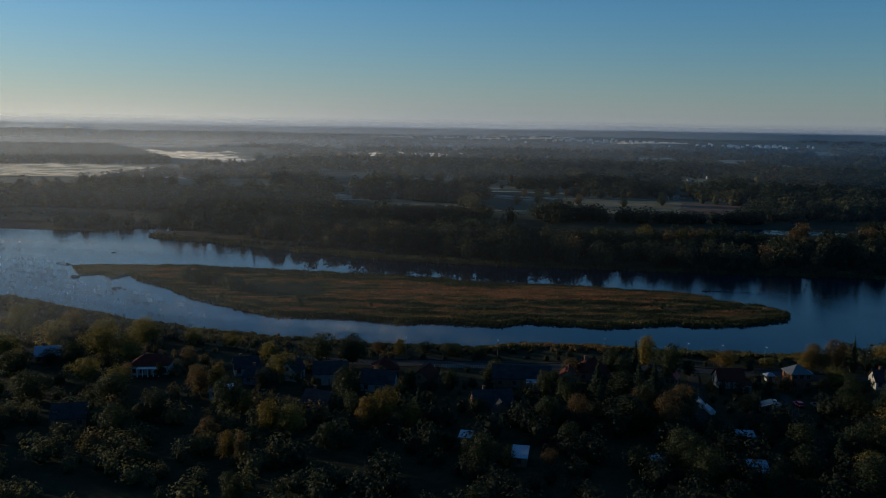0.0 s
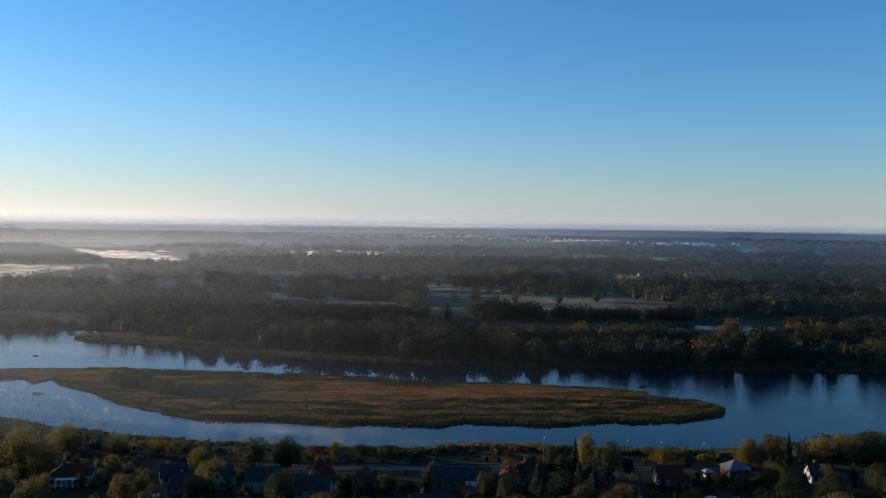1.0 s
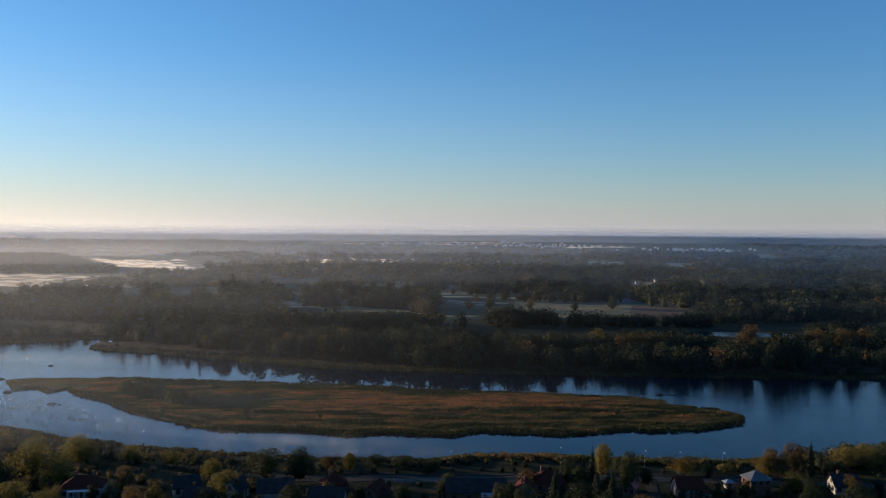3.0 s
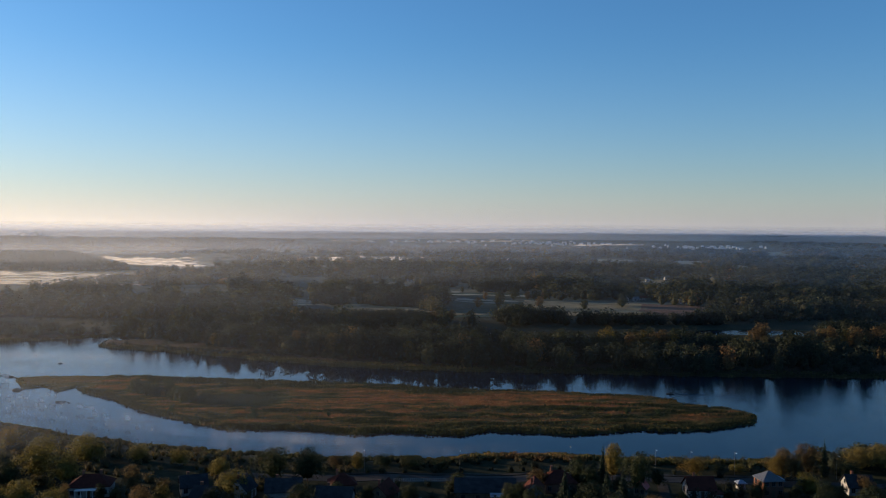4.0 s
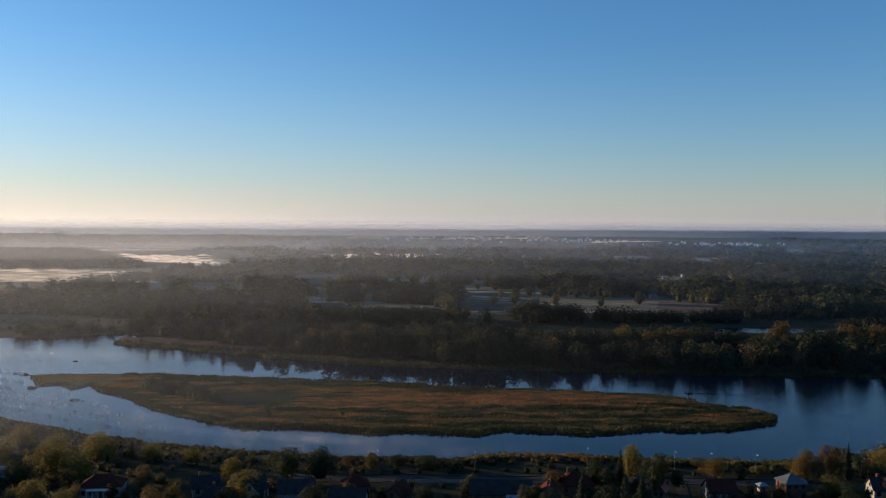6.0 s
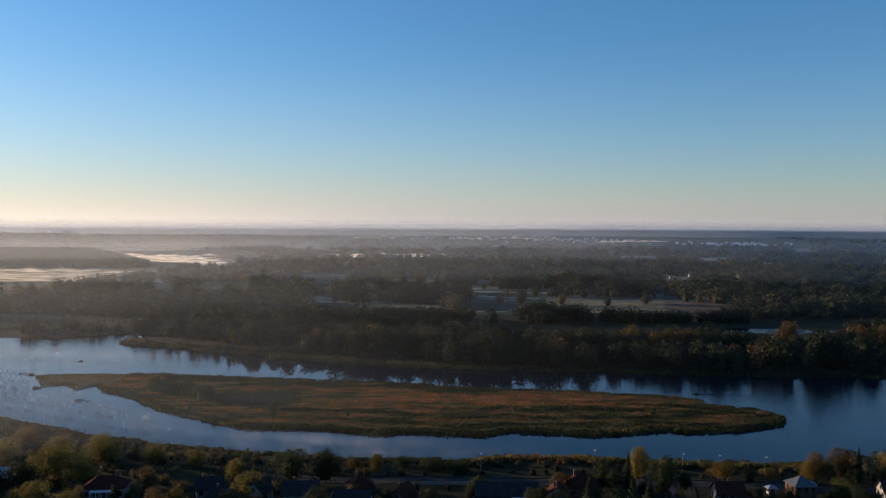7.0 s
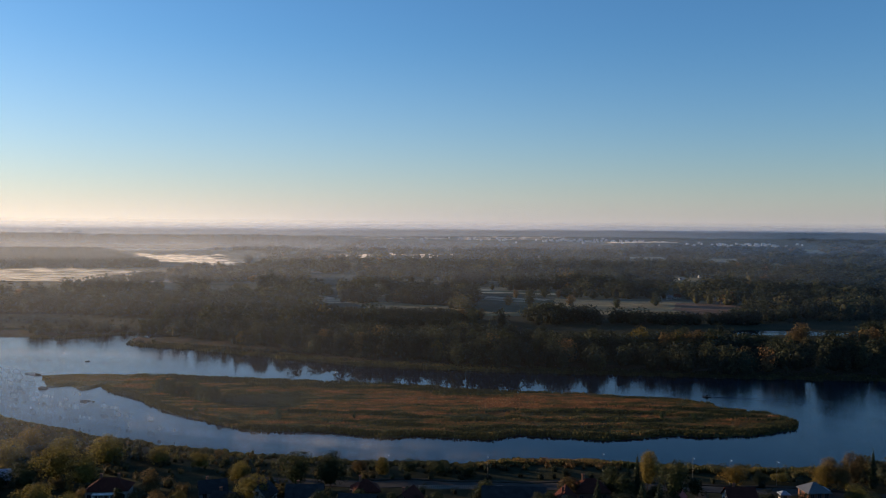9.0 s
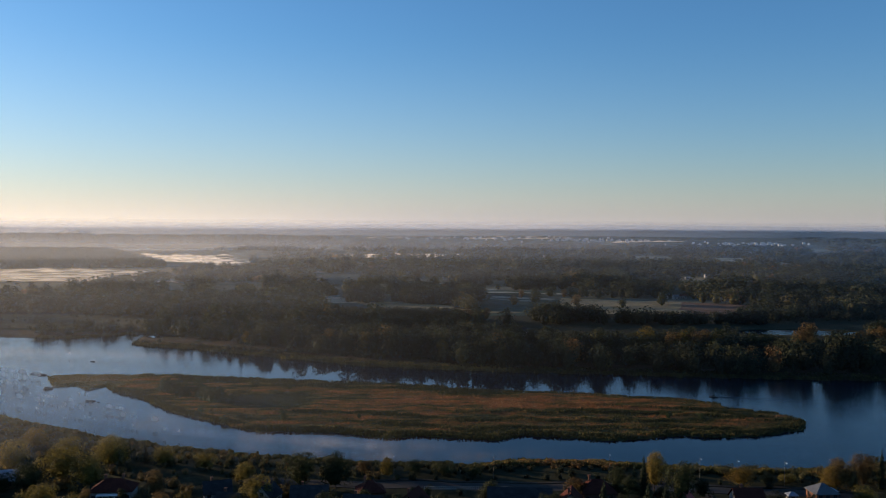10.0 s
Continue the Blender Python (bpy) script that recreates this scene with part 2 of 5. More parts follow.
PONDS = [(-206, 660, 24, 15, -0.5), (-180, 655, 24, 8, -0.1), (283, 689, 46, 17, 0.0), (-590, 2120, 75, 370, 0.49), (-120, 2560, 190, 45, 0.0)]   # x, y, half length, half width, turn


def ragged(x, seed, size=1.6):
    return waves(x, x * 0.37, 17.0, seed) * size + waves(x, x * 0.61, 6.0, seed + 1) * size * 0.6


def pond_depth(x, y):
    """Above 0 inside a pond."""
    best = np.full(np.shape(x), -9.0)
    for px, py, a, c, turn in PONDS:
        u = (x - px) * math.cos(turn) + (y - py) * math.sin(turn)
        v = -(x - px) * math.sin(turn) + (y - py) * math.cos(turn)
        best = np.maximum(best, 1 - np.sqrt((u / a) ** 2 + (v / c) ** 2) + 0.08 * waves(x, y, a * 0.6, 5))
    return best


def river_depth(x, y):
    """Metres inside the river's edges; negative on the banks."""
    return np.minimum(y - curve_y(NEAR_SHORE, x) - ragged(x, 11), curve_y(FAR_SHORE, x) + ragged(x, 12) - y)


def island_inside(x, y):
    d = np.minimum(y - curve_y(ISLAND_SOUTH, x) - ragged(x, 13, 0.8), curve_y(ISLAND_NORTH, x) + ragged(x, 14, 0.8) - y)
    return np.where((x > -217) & (x < 162), d, -50.0)


def land_height(x, y):
    r = np.hypot(x, y)
    d = -river_depth(x, y)
    far = y > 450
    bank = np.where(far, 0.3 + 2.4 * smooth01(d / 40), 0.5 + 2.5 * smooth01(d / 14))
    z = np.where(d > 0, bank + 0.25 * waves(x, y, 40, 3) * smooth01(d / 10), np.maximum(d * 0.35, -2.5))
    z = np.where(pond_depth(x, y) > 0, -1.0, z)
    rise = 75 * smooth01((r - 2000) / 3600) ** 1.1 * (y > 0)
    return z + rise + np.where(r > 1200, 2.0 * waves(x, y, 700, 4) * smooth01((r - 1200) / 1500), 0)


def spaced(lo, a, b, hi, step, grow):
    """Even steps from a to b, widening ones out to lo and hi."""
    out = list(np.arange(a, b, step))
    s, v = step, b
    while v < hi:
        out.append(v)
        s *= grow
        v += s
    out.append(hi)
    s, v = step, a
    while v > lo + s:
        s *= grow
        v -= s
        out.insert(0, v)
    out.insert(0, lo)
    return np.array(out)


# ---------------------------------------------------------------- ground and water
XS, YS = spaced(-3600, -260, 330, 3600, 3.0, 1.07), spaced(-1500, 300, 690, 4880, 2.9, 1.05)
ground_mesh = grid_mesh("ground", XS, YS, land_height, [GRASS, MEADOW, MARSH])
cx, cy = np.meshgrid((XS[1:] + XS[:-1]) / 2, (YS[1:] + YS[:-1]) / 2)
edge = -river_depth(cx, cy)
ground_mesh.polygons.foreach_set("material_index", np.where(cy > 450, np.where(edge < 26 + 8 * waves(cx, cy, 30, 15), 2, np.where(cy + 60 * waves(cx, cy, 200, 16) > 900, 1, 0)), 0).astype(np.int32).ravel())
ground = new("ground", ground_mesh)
tagged(ground, "autumn meadow ground, coloured dark as if shaded, with low banks along the river", "ground", kind="structure")
river = new("water", mesh_of("water", [(-3600, 150, 0), (3600, 150, 0), (3600, 1800, 0), (-3600, 1800, 0)], [(0, 1, 2, 3)], WATER))
tagged(river, "calm blue river water mirroring sky and trees", "river", kind="structure")
for px, py, a, c, turn in PONDS[2:]:
    q = [(px + a * 1.2 * u * math.cos(turn) - c * 1.2 * v * math.sin(turn), py + a * 1.2 * u * math.sin(turn) + c * 1.2 * v * math.cos(turn)) for u, v in ((-1, -1), (1, -1), (1, 1), (-1, 1))]
    zl = 2.35 if py < 1000 else 0.4 + float(np.max(75 * smooth01((np.hypot(px, py) - 2000) / 3600) ** 1.1))
    tagged(new("water", mesh_of("water", [(x, y, zl) for x, y in q], [(0, 1, 2, 3)], WATER)), "still water mirroring the pale morning sky", "lake", kind="structure")


def island_height(x, y):
    d = island_inside(x, y)
    return np.where(d > 0, 0.15 + 0.55 * smooth01(d / 8) + 0.15 * waves(x, y, 25, 6), np.maximum(d * 0.5, -2.0))


def clumps(x, y, sx, sy, seed):
    """Uneven patches about sx long and sy deep, in about -1..1."""
    return np.array([noise.fractal(Vector((a / sx, c / sy, seed)), 0.7, 2.1, 3) for a, c in zip(np.ravel(x), np.ravel(y))]).reshape(np.shape(x)) * 1.6


def island_growth(x, y):
    """What grows where on the island: tint from dark green to russet and straw, with shade painted in, and how tall it
    stands.
    """
    d = island_inside(x, y)
    south, north = curve_y(ISLAND_SOUTH, x), curve_y(ISLAND_NORTH, x)
    across = (y - south) / (north - south)          # 0 on the near edge, 1 on the far one
    streak, patch, lumps = clumps(x, y, 40, 4.5, 3.3), clumps(x, y, 24, 11, 8.1), clumps(x, y, 7, 3.5, 5.7)
    wave = across + 0.025 * np.sin(x / 17) + 0.02 * np.sin(x / 7.3 + 1) + 0.02 * lumps

    def band(at, width, x0, x1, soft=30):
        return np.exp(-((wave - at) / width) ** 2) * smooth01((x - x0) / soft) * smooth01((x1 - x) / soft)

    # streaks of ditches and tall sedge, their shade put into the tint
    dark = np.clip(1.2 * band(0.5, 0.036, -20, 200) + band(0.32, 0.03, -90, 120) + band(0.66, 0.028, 50, 200) + 1.2 * band(0.96, 0.11, -165, 45) + 0.6 * band(0.86, 0.025, -150, 60) + 0.8 * band(0.17, 0.03, -60, 150), 0, 1.2)
    bush_shade = smooth01(1.35 - np.hypot((x + 80) / 24, (y - 428) / 15))      # the bushes' cast shadow, painted as darker tint over lower growth
    # dark green edge growth, tinted darker still for the shaded side
    rim = 1 - smooth01((d - 2 - 3 * smooth01((0.5 - across) / 0.2)) / 4)
    red = np.clip(band(0.7, 0.17, -70, 140, 50) + 0.4 * band(0.4, 0.09, -80, 110, 50), 0, 1)
    tint = 0.38 + 0.27 * red + 0.2 * streak + 0.28 * patch + 0.18 * lumps - 0.45 * dark - 0.42 * rim - 0.1 * smooth01((x - 110) / 30) - 0.1 * smooth01((-70 - x) / 50)
    tint = np.clip(tint - 0.9 * bush_shade, 0, 0.76)
    tint = np.clip(tint + (0.36 + 0.1 * streak - tint) * smooth01((-158 - x) / 14) * (1 - 0.6 * rim), 0, 1)
    tall = np.maximum(0.32 + 0.6 * rim + 0.14 * np.clip(streak, -0.6, 1) + 0.5 * np.clip(dark, 0, 1) - 0.2 * bush_shade, 0.12) * np.where(x < -165, 0.4, 1)
    return tint, tall


island = new("island", grid_mesh("island", np.arange(-222, 168, 1.3), np.arange(346, 508, 1.3), island_height, SEDGE_SOIL, {"tint": lambda x, y: island_growth(x, y)[0]}))
tagged(island, "long low island of brown marsh sedge in the river", "island", kind="structure")


# ---------------------------------------------------------------- trees and woods
def leafy(seed, count, size, lobes, top=1.0, low=0.22, wide=0.34):
    """A crown one unit tall: small leaf clumps strewn over uneven lobes, with gaps between. Returns corners and triangles."""
    rg = np.random.RandomState(seed)
    c = []
    for k in range(lobes):
        a, h = 2.4 * k + rg.uniform(-0.6, 0.6), (k + rg.uniform(0, 1)) / lobes
        spread = wide * (0.75 * math.sin(math.pi * min(0.95, 0.2 + 0.72 * h)) + 0.05)
        c.append((math.cos(a) * spread * rg.uniform(0.4, 1), math.sin(a) * spread * rg.uniform(0.4, 1), low + (top - low) * (0.18 + 0.66 * h), rg.uniform(0.1, 0.2) * wide / 0.34))
    c.append((0, 0, low + (top - low) * 0.48, wide * 0.64))
    c = np.array(c)
    w = c[:, 3] ** 2
    pick = rg.choice(len(c), count, p=w / w.sum())
    d = rg.normal(size=(count, 3))
    d /= np.linalg.norm(d, axis=1)[:, None]
    d[:, 2] = np.where(d[:, 2] < -0.5, -d[:, 2], d[:, 2])
    p = c[pick, :3] + d * c[pick, 3:4] * np.array([1, 1, 1.1]) * (0.8 + 0.42 * rg.uniform(size=(count, 1)) ** 1.6)
    nrm = d + rg.normal(size=(count, 3)) * 0.24
    nrm /= np.linalg.norm(nrm, axis=1)[:, None]
    u = np.cross(nrm, rg.normal(size=(count, 3)))
    u /= np.linalg.norm(u, axis=1)[:, None]
    v = np.cross(nrm, u)
    s = size * rg.uniform(0.6, 1.5, (count, 1))
    return np.stack([p + u * s, p - u * s * 0.5 + v * s * 0.8, p - u * s * 0.5 - v * s * 0.8], 1).reshape(-1, 3), np.arange(count * 3).reshape(-1, 3)


def spruce(seed, count, size, wide=0.17):
    """A conifer one unit tall: drooping sprays round a stem in tiers."""
    rg = np.random.RandomState(seed)
    h = 1 - np.sqrt(rg.uniform(0.0, 1, count)) * 0.93
    a = rg.uniform(0, 6.28, count)
    r = wide * (1.03 - h) * (0.72 + 0.28 * np.sin(h * 60)) * rg.uniform(0.55, 1.08, count)
    p = np.stack([np.cos(a) * r, np.sin(a) * r, h], 1)
    out = np.stack([np.cos(a), np.sin(a), np.full(count, -0.55)], 1)
    side = np.stack([-np.sin(a), np.cos(a), rg.normal(size=count) * 0.3], 1)
    s = size * rg.uniform(0.6, 1.3, (count, 1)) * (1.15 - h[:, None] * 0.6)
    V = np.stack([p - out * s, p + side * s * 0.6, p + out * s, p - side * s * 0.6], 1).reshape(-1, 3)
    return V, np.arange(count * 4).reshape(-1, 4)


def core(seed, wide, low, top, fine=1):
    """A lobed dark inner body, so that a crown is not seen through all over."""
    bm = bmesh.new()
    bmesh.ops.create_icosphere(bm, subdivisions=fine, radius=1)
    V = np.array([(v.co * (0.92 + 0.3 * noise.noise(v.co * 1.9 + Vector((seed * 3.7, 0, seed * 1.3)))))[:] for v in bm.verts])
    F = np.array([[v.index for v in f.verts] for f in bm.faces])
    bm.free()
    V = V * np.array([wide * 0.78, wide * 0.78, (top - low) * 0.42]) + np.array([0, 0, (top + low) / 2 - 0.02])
    return V, np.column_stack([F, F[:, 2]])[:, [0, 1, 2, 2]]


def quads_and_core(leaves, inner):
    """Joins leaves with the inner body's triangles, all as triangles."""
    (V, Q), (W, T) = leaves, inner
    tri = [Q] if Q.shape[1] == 3 else [Q[:, [0, 1, 2]], Q[:, [0, 2, 3]]]
    return np.concatenate([V, W]), np.concatenate(tri + [T[:, :3] + len(V)])


def stem(height, radius, limbs, seed):
    """A tapered trunk with limbs, one unit tall in all."""
    rg = np.random.RandomState(seed)
    bm = bmesh.new()

    def tube(a, b, ra, rb):
        d = Vector(b) - Vector(a)
        m = Matrix.Translation((Vector(a) + Vector(b)) / 2) @ d.to_track_quat("Z", "Y").to_matrix().to_4x4()
        bmesh.ops.create_cone(bm, cap_ends=True, segments=6, radius1=ra, radius2=rb, depth=d.length, matrix=m)

    tube((0, 0, -0.02), (0, 0, height), radius, radius * 0.45)
    for k in range(limbs):
        a, h = rg.uniform(0, 6.28), height * rg.uniform(0.45, 0.95)
        tube((0, 0, h), (math.cos(a) * 0.2, math.sin(a) * 0.2, h + rg.uniform(0.12, 0.25)), radius * 0.45, radius * 0.15)
    me = bpy.data.meshes.new("trunk")
    bm.to_mesh(me)
    bm.free()
    me.materials.append(BARK)
    return me


CROWNS = {}
for kind, mat in (("green", LEAF_GREEN), ("gold", LEAF_GOLD), ("rust", LEAF_RUST)):
    for k in range(4):
        wide = (0.42, 0.36, 0.46, 0.32)[k]
        V, F = quads_and_core(leafy(100 + k, 850, 0.034, 11 + 2 * k, 1.0, 0.04, wide), core(k, wide * 0.62, 0.04, 0.86, 2))
        CROWNS[kind, k] = mesh_of("crown", V, F, mat, True)
for k in range(4):
    V, F = quads_and_core(leafy(150 + k, 850, 0.034, 12, 1.0, -0.05, 0.4), core(k, 0.25, -0.1, 0.8, 2))
    CROWNS["willow", k] = mesh_of("crown", V, F, LEAF_WILLOW)
for k in range(2):
    V, F = quads_and_core(spruce(200 + k, 620, 0.055, 0.2 - 0.04 * k), core(9, 0.06, 0.1, 0.8))
    CROWNS["spruce", k] = mesh_of("crown", V, F, NEEDLES)
    CROWNS["spruce", k + 2] = CROWNS["spruce", k]


def village_crown(k, mat):
    """A close-leaved crown, one unit wide and one unit tall, from near the ground up."""
    wide, low = (0.44, 0.36, 0.46, 0.3)[k], (0.04, 0.1, 0.0, 0.06)[k]
    V, F = quads_and_core(leafy(220 + 7 * k, 3600, 0.019, (13, 16, 20, 11)[k], 1.0, low, wide), core(k + 3, wide * 0.62, low + 0.04, 0.86, 2))
    V[:, :2] *= 0.5 / np.percentile(np.hypot(V[:, 0], V[:, 1]), 96)
    return mesh_of("crown", V, F, mat, True)


FINE = {(kind, k): village_crown(k, mat) for kind, mat in (("green", LEAF_GREEN), ("olive", LEAF_OLIVE), ("gold", LEAF_GOLD), ("rust", LEAF_RUST)) for k in range(4)}
for k in range(4):
    V, F = quads_and_core(spruce(230 + k, 1700, 0.04, 0.5), core(9, 0.16, 0.05, 0.85, 2))
    FINE["spruce", k] = mesh_of("crown", V, F, NEEDLES)
TRUNKS = [stem(0.55, 0.028, 5, 1), stem(0.6, 0.022, 4, 2)]
LABELS = {"olive": "olive green broadleaf tree turning yellow", "green": "green broadleaf tree with a full uneven crown", "gold": "golden yellow autumn tree lit by low sun", "rust": "rust brown autumn tree with thinning leaves", "spruce": "dark green spruce with drooping branches"}


def tree(x, y, height, kind, form, group, turn=0.0, spread=1.0):
    base = new("tree")
    base.empty_display_size = 0.5
    tk, cr = new("trunk", TRUNKS[form % 2]), new("crown", CROWNS[kind, form])
    tk.parent = cr.parent = base
    z = float(land_height(np.array(x), np.array(y)))
    base.matrix_basis = Matrix.Translation((x, y, z - 0.05)) @ Matrix.Rotation(turn, 4, "Z") @ Matrix.Diagonal((height * spread, height * spread, height, 1))
    return tagged(base, LABELS[kind], "tree", group)


def village_tree(x, y, height, width, kind, form, group="village trees", turn=0.0):
    """A garden tree of that height and crown width in metres."""
    base = new("tree")
    base.empty_display_size = 0.5
    cr, tk = new("crown", FINE[kind, form]), new("trunk", TRUNKS[form % 2])
    tk.parent = cr.parent = base
    cr.matrix_basis = Matrix.Diagonal((width, width, height, 1))
    tk.matrix_basis = Matrix.Diagonal((height * 0.6, height * 0.6, height, 1))
    base.matrix_basis = Matrix.Translation((x, y, float(land_height(np.array(x), np.array(y))) - 0.05)) @ Matrix.Rotation(turn, 4, "Z")
    return tagged(base, LABELS[kind], "tree", group)


# far bank and beyond: open places where no trees stand, as outlines
OPEN = [[(-400, 800), (-330, 800), (-284, 770), (-200, 760), (-190, 690), (-300, 672), (-420, 690)], [(60, 668), (235, 668), (520, 690), (520, 772), (60, 758)],
        [(-476, 930), (-466, 1140), (-440, 1417), (-505, 1640), (-625, 1560), (-745, 1500), (-1100, 1300), (-800, 850)], [(-395, 1600), (-620, 2080), (-860, 2480), (-560, 2600), (-450, 2360), (-385, 1850)],
        [(-270, 2180), (70, 2180), (70, 2420), (-270, 2420)], [(225, 545), (345, 545), (345, 690), (225, 690)], [(-400, 3350), (1400, 2950), (1500, 3950), (-400, 4150)], [(50, 1110), (176, 1085), (165, 930), (110, 880), (40, 880)], [(-95, 1215), (62, 1215), (80, 1100), (60, 1000), (-10, 1000), (-90, 1110)]]
# fields between the woods: outline (the two far corners, then the two near ones), material, label
FIELDS = [([(-381, 1209), (-342, 1212), (-300, 1045), (-330, 1045)], BLUEGRASS, "dewy blue green meadow among trees"), ([(-325, 1045), (-290, 1045), (-268, 924), (-285, 923)], BLUEGRASS, "dewy blue green meadow among trees"),
          ([(-326, 1226), (-252, 1254), (-221, 1103), (-285, 1099)], BLUEGRASS, "dewy blue green meadow among trees"), ([(-218, 1460), (-122, 1451), (-111, 1276), (-189, 1270)], BLUEGRASS, "dewy blue green meadow among trees"),
          ([(-140, 1010), (-73, 962), (-60, 907), (-116, 904)], STRIPES, "field mown in pale stripes"), ([(-97, 957), (20, 890), (26, 861), (-63, 907)], STUBBLE, "long pale stubble field between woods"),
          ([(-85, 1205), (-5, 1187), (-10, 1113), (-79, 1121)], STRIPES, "frosty field mown in stripes"), ([(52, 1110), (172, 1085), (160, 1100), (60, 1110)], TEAL, "blue green winter crop field with frost"),
          ([(45, 975), (150, 970), (100, 853), (24, 850)], TEAL, "blue green winter crop field with frost"), ([(15, 861), (92, 832), (90, 880), (17, 865)], STUBBLE, "pale mown field beside the grove"),
          ([(140, 985), (272, 950), (250, 876), (115, 868)], STUBBLE, "pale mown field with lone trees"), ([(264, 950), (330, 912), (305, 880), (246, 872)], PLOUGHED, "brown ploughed field"),
          ([(386, 1410), (432, 1404), (430, 1370), (384, 1374)], STUBBLE, "small pale field"), ([(775, 2050), (820, 2045), (800, 1895), (750, 1895)], FROST, "frosty field among trees"),
          ([(715, 2270), (795, 2260), (785, 2186), (710, 2190)], FROST, "frosty field among trees"), ([(1190, 2800), (1255, 2800), (1255, 2712), (1190, 2712)], FROST, "frosty field among trees"),
          ([(520, 2330), (620, 2330), (620, 2270), (520, 2270)], FROST, "frosty field among trees"), ([(302, 1120), (322, 1116), (320, 1096), (300, 1098)], OLIVE, "olive meadow among trees"),
          ([(65, 1083), (169, 1061), (166, 1040), (63, 1060)], FROST, "pale mown strip across the crop field"), ([(61, 1018), (131, 979), (128, 957), (60, 998)], FROST, "pale mown strip across the crop field"),
          ([(56, 986), (108, 952), (106, 935), (55, 968)], FROST, "pale mown strip across the crop field"), ([(-81, 1208), (-33, 1188), (-35, 1125), (-81, 1153)], FROST, "frosty strip between tree clumps"),
          ([(-10, 1247), (57, 1204), (56, 1182), (-10, 1212)], FROST, "frosty strip between tree clumps"), ([(13, 1158), (76, 1121), (74, 1102), (13, 1118)], FROST, "frosty strip between tree clumps"),
          ([(-790, 1550), (-470, 1660), (-440, 1300), (-640, 1200)], STUBBLE, "pale wet meadow under mist"),
          ([(-410, 790), (-190, 780), (-190, 690), (-410, 690)], OLIVE, "dry olive meadow behind the inlet")]
OPEN += [ring[:2] + [(x * 0.86, y * 0.86) for x, y in ring[2:]] for ring, _, _ in FIELDS[:18]]     # the trees before a field stand as far off as they hide it


def opened(x, y):
    """Whether a place lies in one of the open outlines, whose edges are a little ragged."""
    x, y = x + 4 * waves(x, y, 50, 8), y + 4 * waves(x, y, 50, 9)
    out = np.zeros(np.shape(x), bool)
    for ring in OPEN:
        inside = np.zeros(np.shape(x), bool)
        for (ax, ay), (cx_, cy_) in zip(ring, ring[1:] + ring[:1]):
            if ay != cy_:
                inside ^= ((ay > y) != (cy_ > y)) & (x < (cx_ - ax) * (y - ay) / (cy_ - ay) + ax)
        out |= inside
    return out


def plant(name, protos, x, y, h, tint, label, seed, spread=1.0):
    """Joins one of the given crowns at every place into one mesh."""
    rgs = np.random.RandomState(seed + 1000)
    z = land_height(x, y)
    which = rgs.randint(0, len(protos), len(x))
    Vs, Fs, Ts, base = [], [], [], 0
    for k, (V, F) in enumerate(protos):
        i = np.where(which == k)[0]
        g = rgs.uniform(0, 6.28, len(i))
        ca, sb = np.cos(g)[:, None], np.sin(g)[:, None]
        s = h[i][:, None]
        wd = s * rgs.uniform(0.85, 1.25, (len(i), 1)) * spread
        P = np.stack([(V[:, 0] * ca - V[:, 1] * sb) * wd + x[i][:, None], (V[:, 0] * sb + V[:, 1] * ca) * wd + y[i][:, None], V[:, 2] * s + z[i][:, None] - 0.1], 2)
        Vs.append(P.reshape(-1, 3))
        Fs.append((F[None] + (np.arange(len(i)) * len(V))[:, None, None]).reshape(-1, 3) + base)
        Ts.append(np.repeat(tint[i], len(V)))
        base += len(i) * len(V)
    ob = new(name, mesh_of(name, np.concatenate(Vs), np.concatenate(Fs), WOODS, True, {"tint": np.concatenate(Ts)}))
    return tagged(ob, label, "woods", kind="stuff")


# dense blocks of trees (x from and to, y from and to, spacing, heights from and to, tint)
STANDS = [(-312, -270, 664, 690, 7.5, 5, 11, 0.4), (-268, -238, 670, 692, 8.0, 4, 10, 0.4), (-92, 22, 700, 790, 6.5, 9.6, 10.8, 0.15), (82, 112, 735, 790, 8.5, 10, 17, 0.2), (112, 140, 752, 792, 8.5, 9, 15, 0.2), (-30, 40, 905, 935, 8.5, 12, 20, 0.12), (-103, -72, 925, 952, 8.5, 9, 16, 0.2), (28, 76, 1212, 1240, 9.5, 13, 21, 0.12), (100, 150, 1118, 1150, 9.5, 12, 19, 0.2), (-60, 45, 1040, 1075, 9, 12, 17, 0.2), (140, 284, 738, 758, 7.5, 9, 14, 0.2), (284, 340, 756, 770, 8, 1.5, 3.5, 0.2), (345, 520, 768, 795, 8.5, 4, 9, 0.3), (92, 226, 530, 596, 7.0, 8, 13, 0.22), (92, 226, 596, 645, 7, 4, 8, 0.3), (335, 430, 540, 690, 8.0, 8, 13, 0.25), (222, 338, 535, 608, 7.0, 3, 6, 0.3), (222, 338, 608, 650, 6.0, 2, 4, 0.35), (-60, 60, 588, 640, 8.0, 9, 14, 0.25), (-120, -60, 612, 660, 8.0, 9, 14, 0.25), (-420, -180, 805, 900, 9.0, 10, 17, 0.3), (-172, -120, 645, 690, 8, 8, 14, 0.22), (-470, -400, 1850, 1900, 10, 13, 18, 0.2), (-280, 80, 2110, 2170, 22, 9, 17, 0.25)]


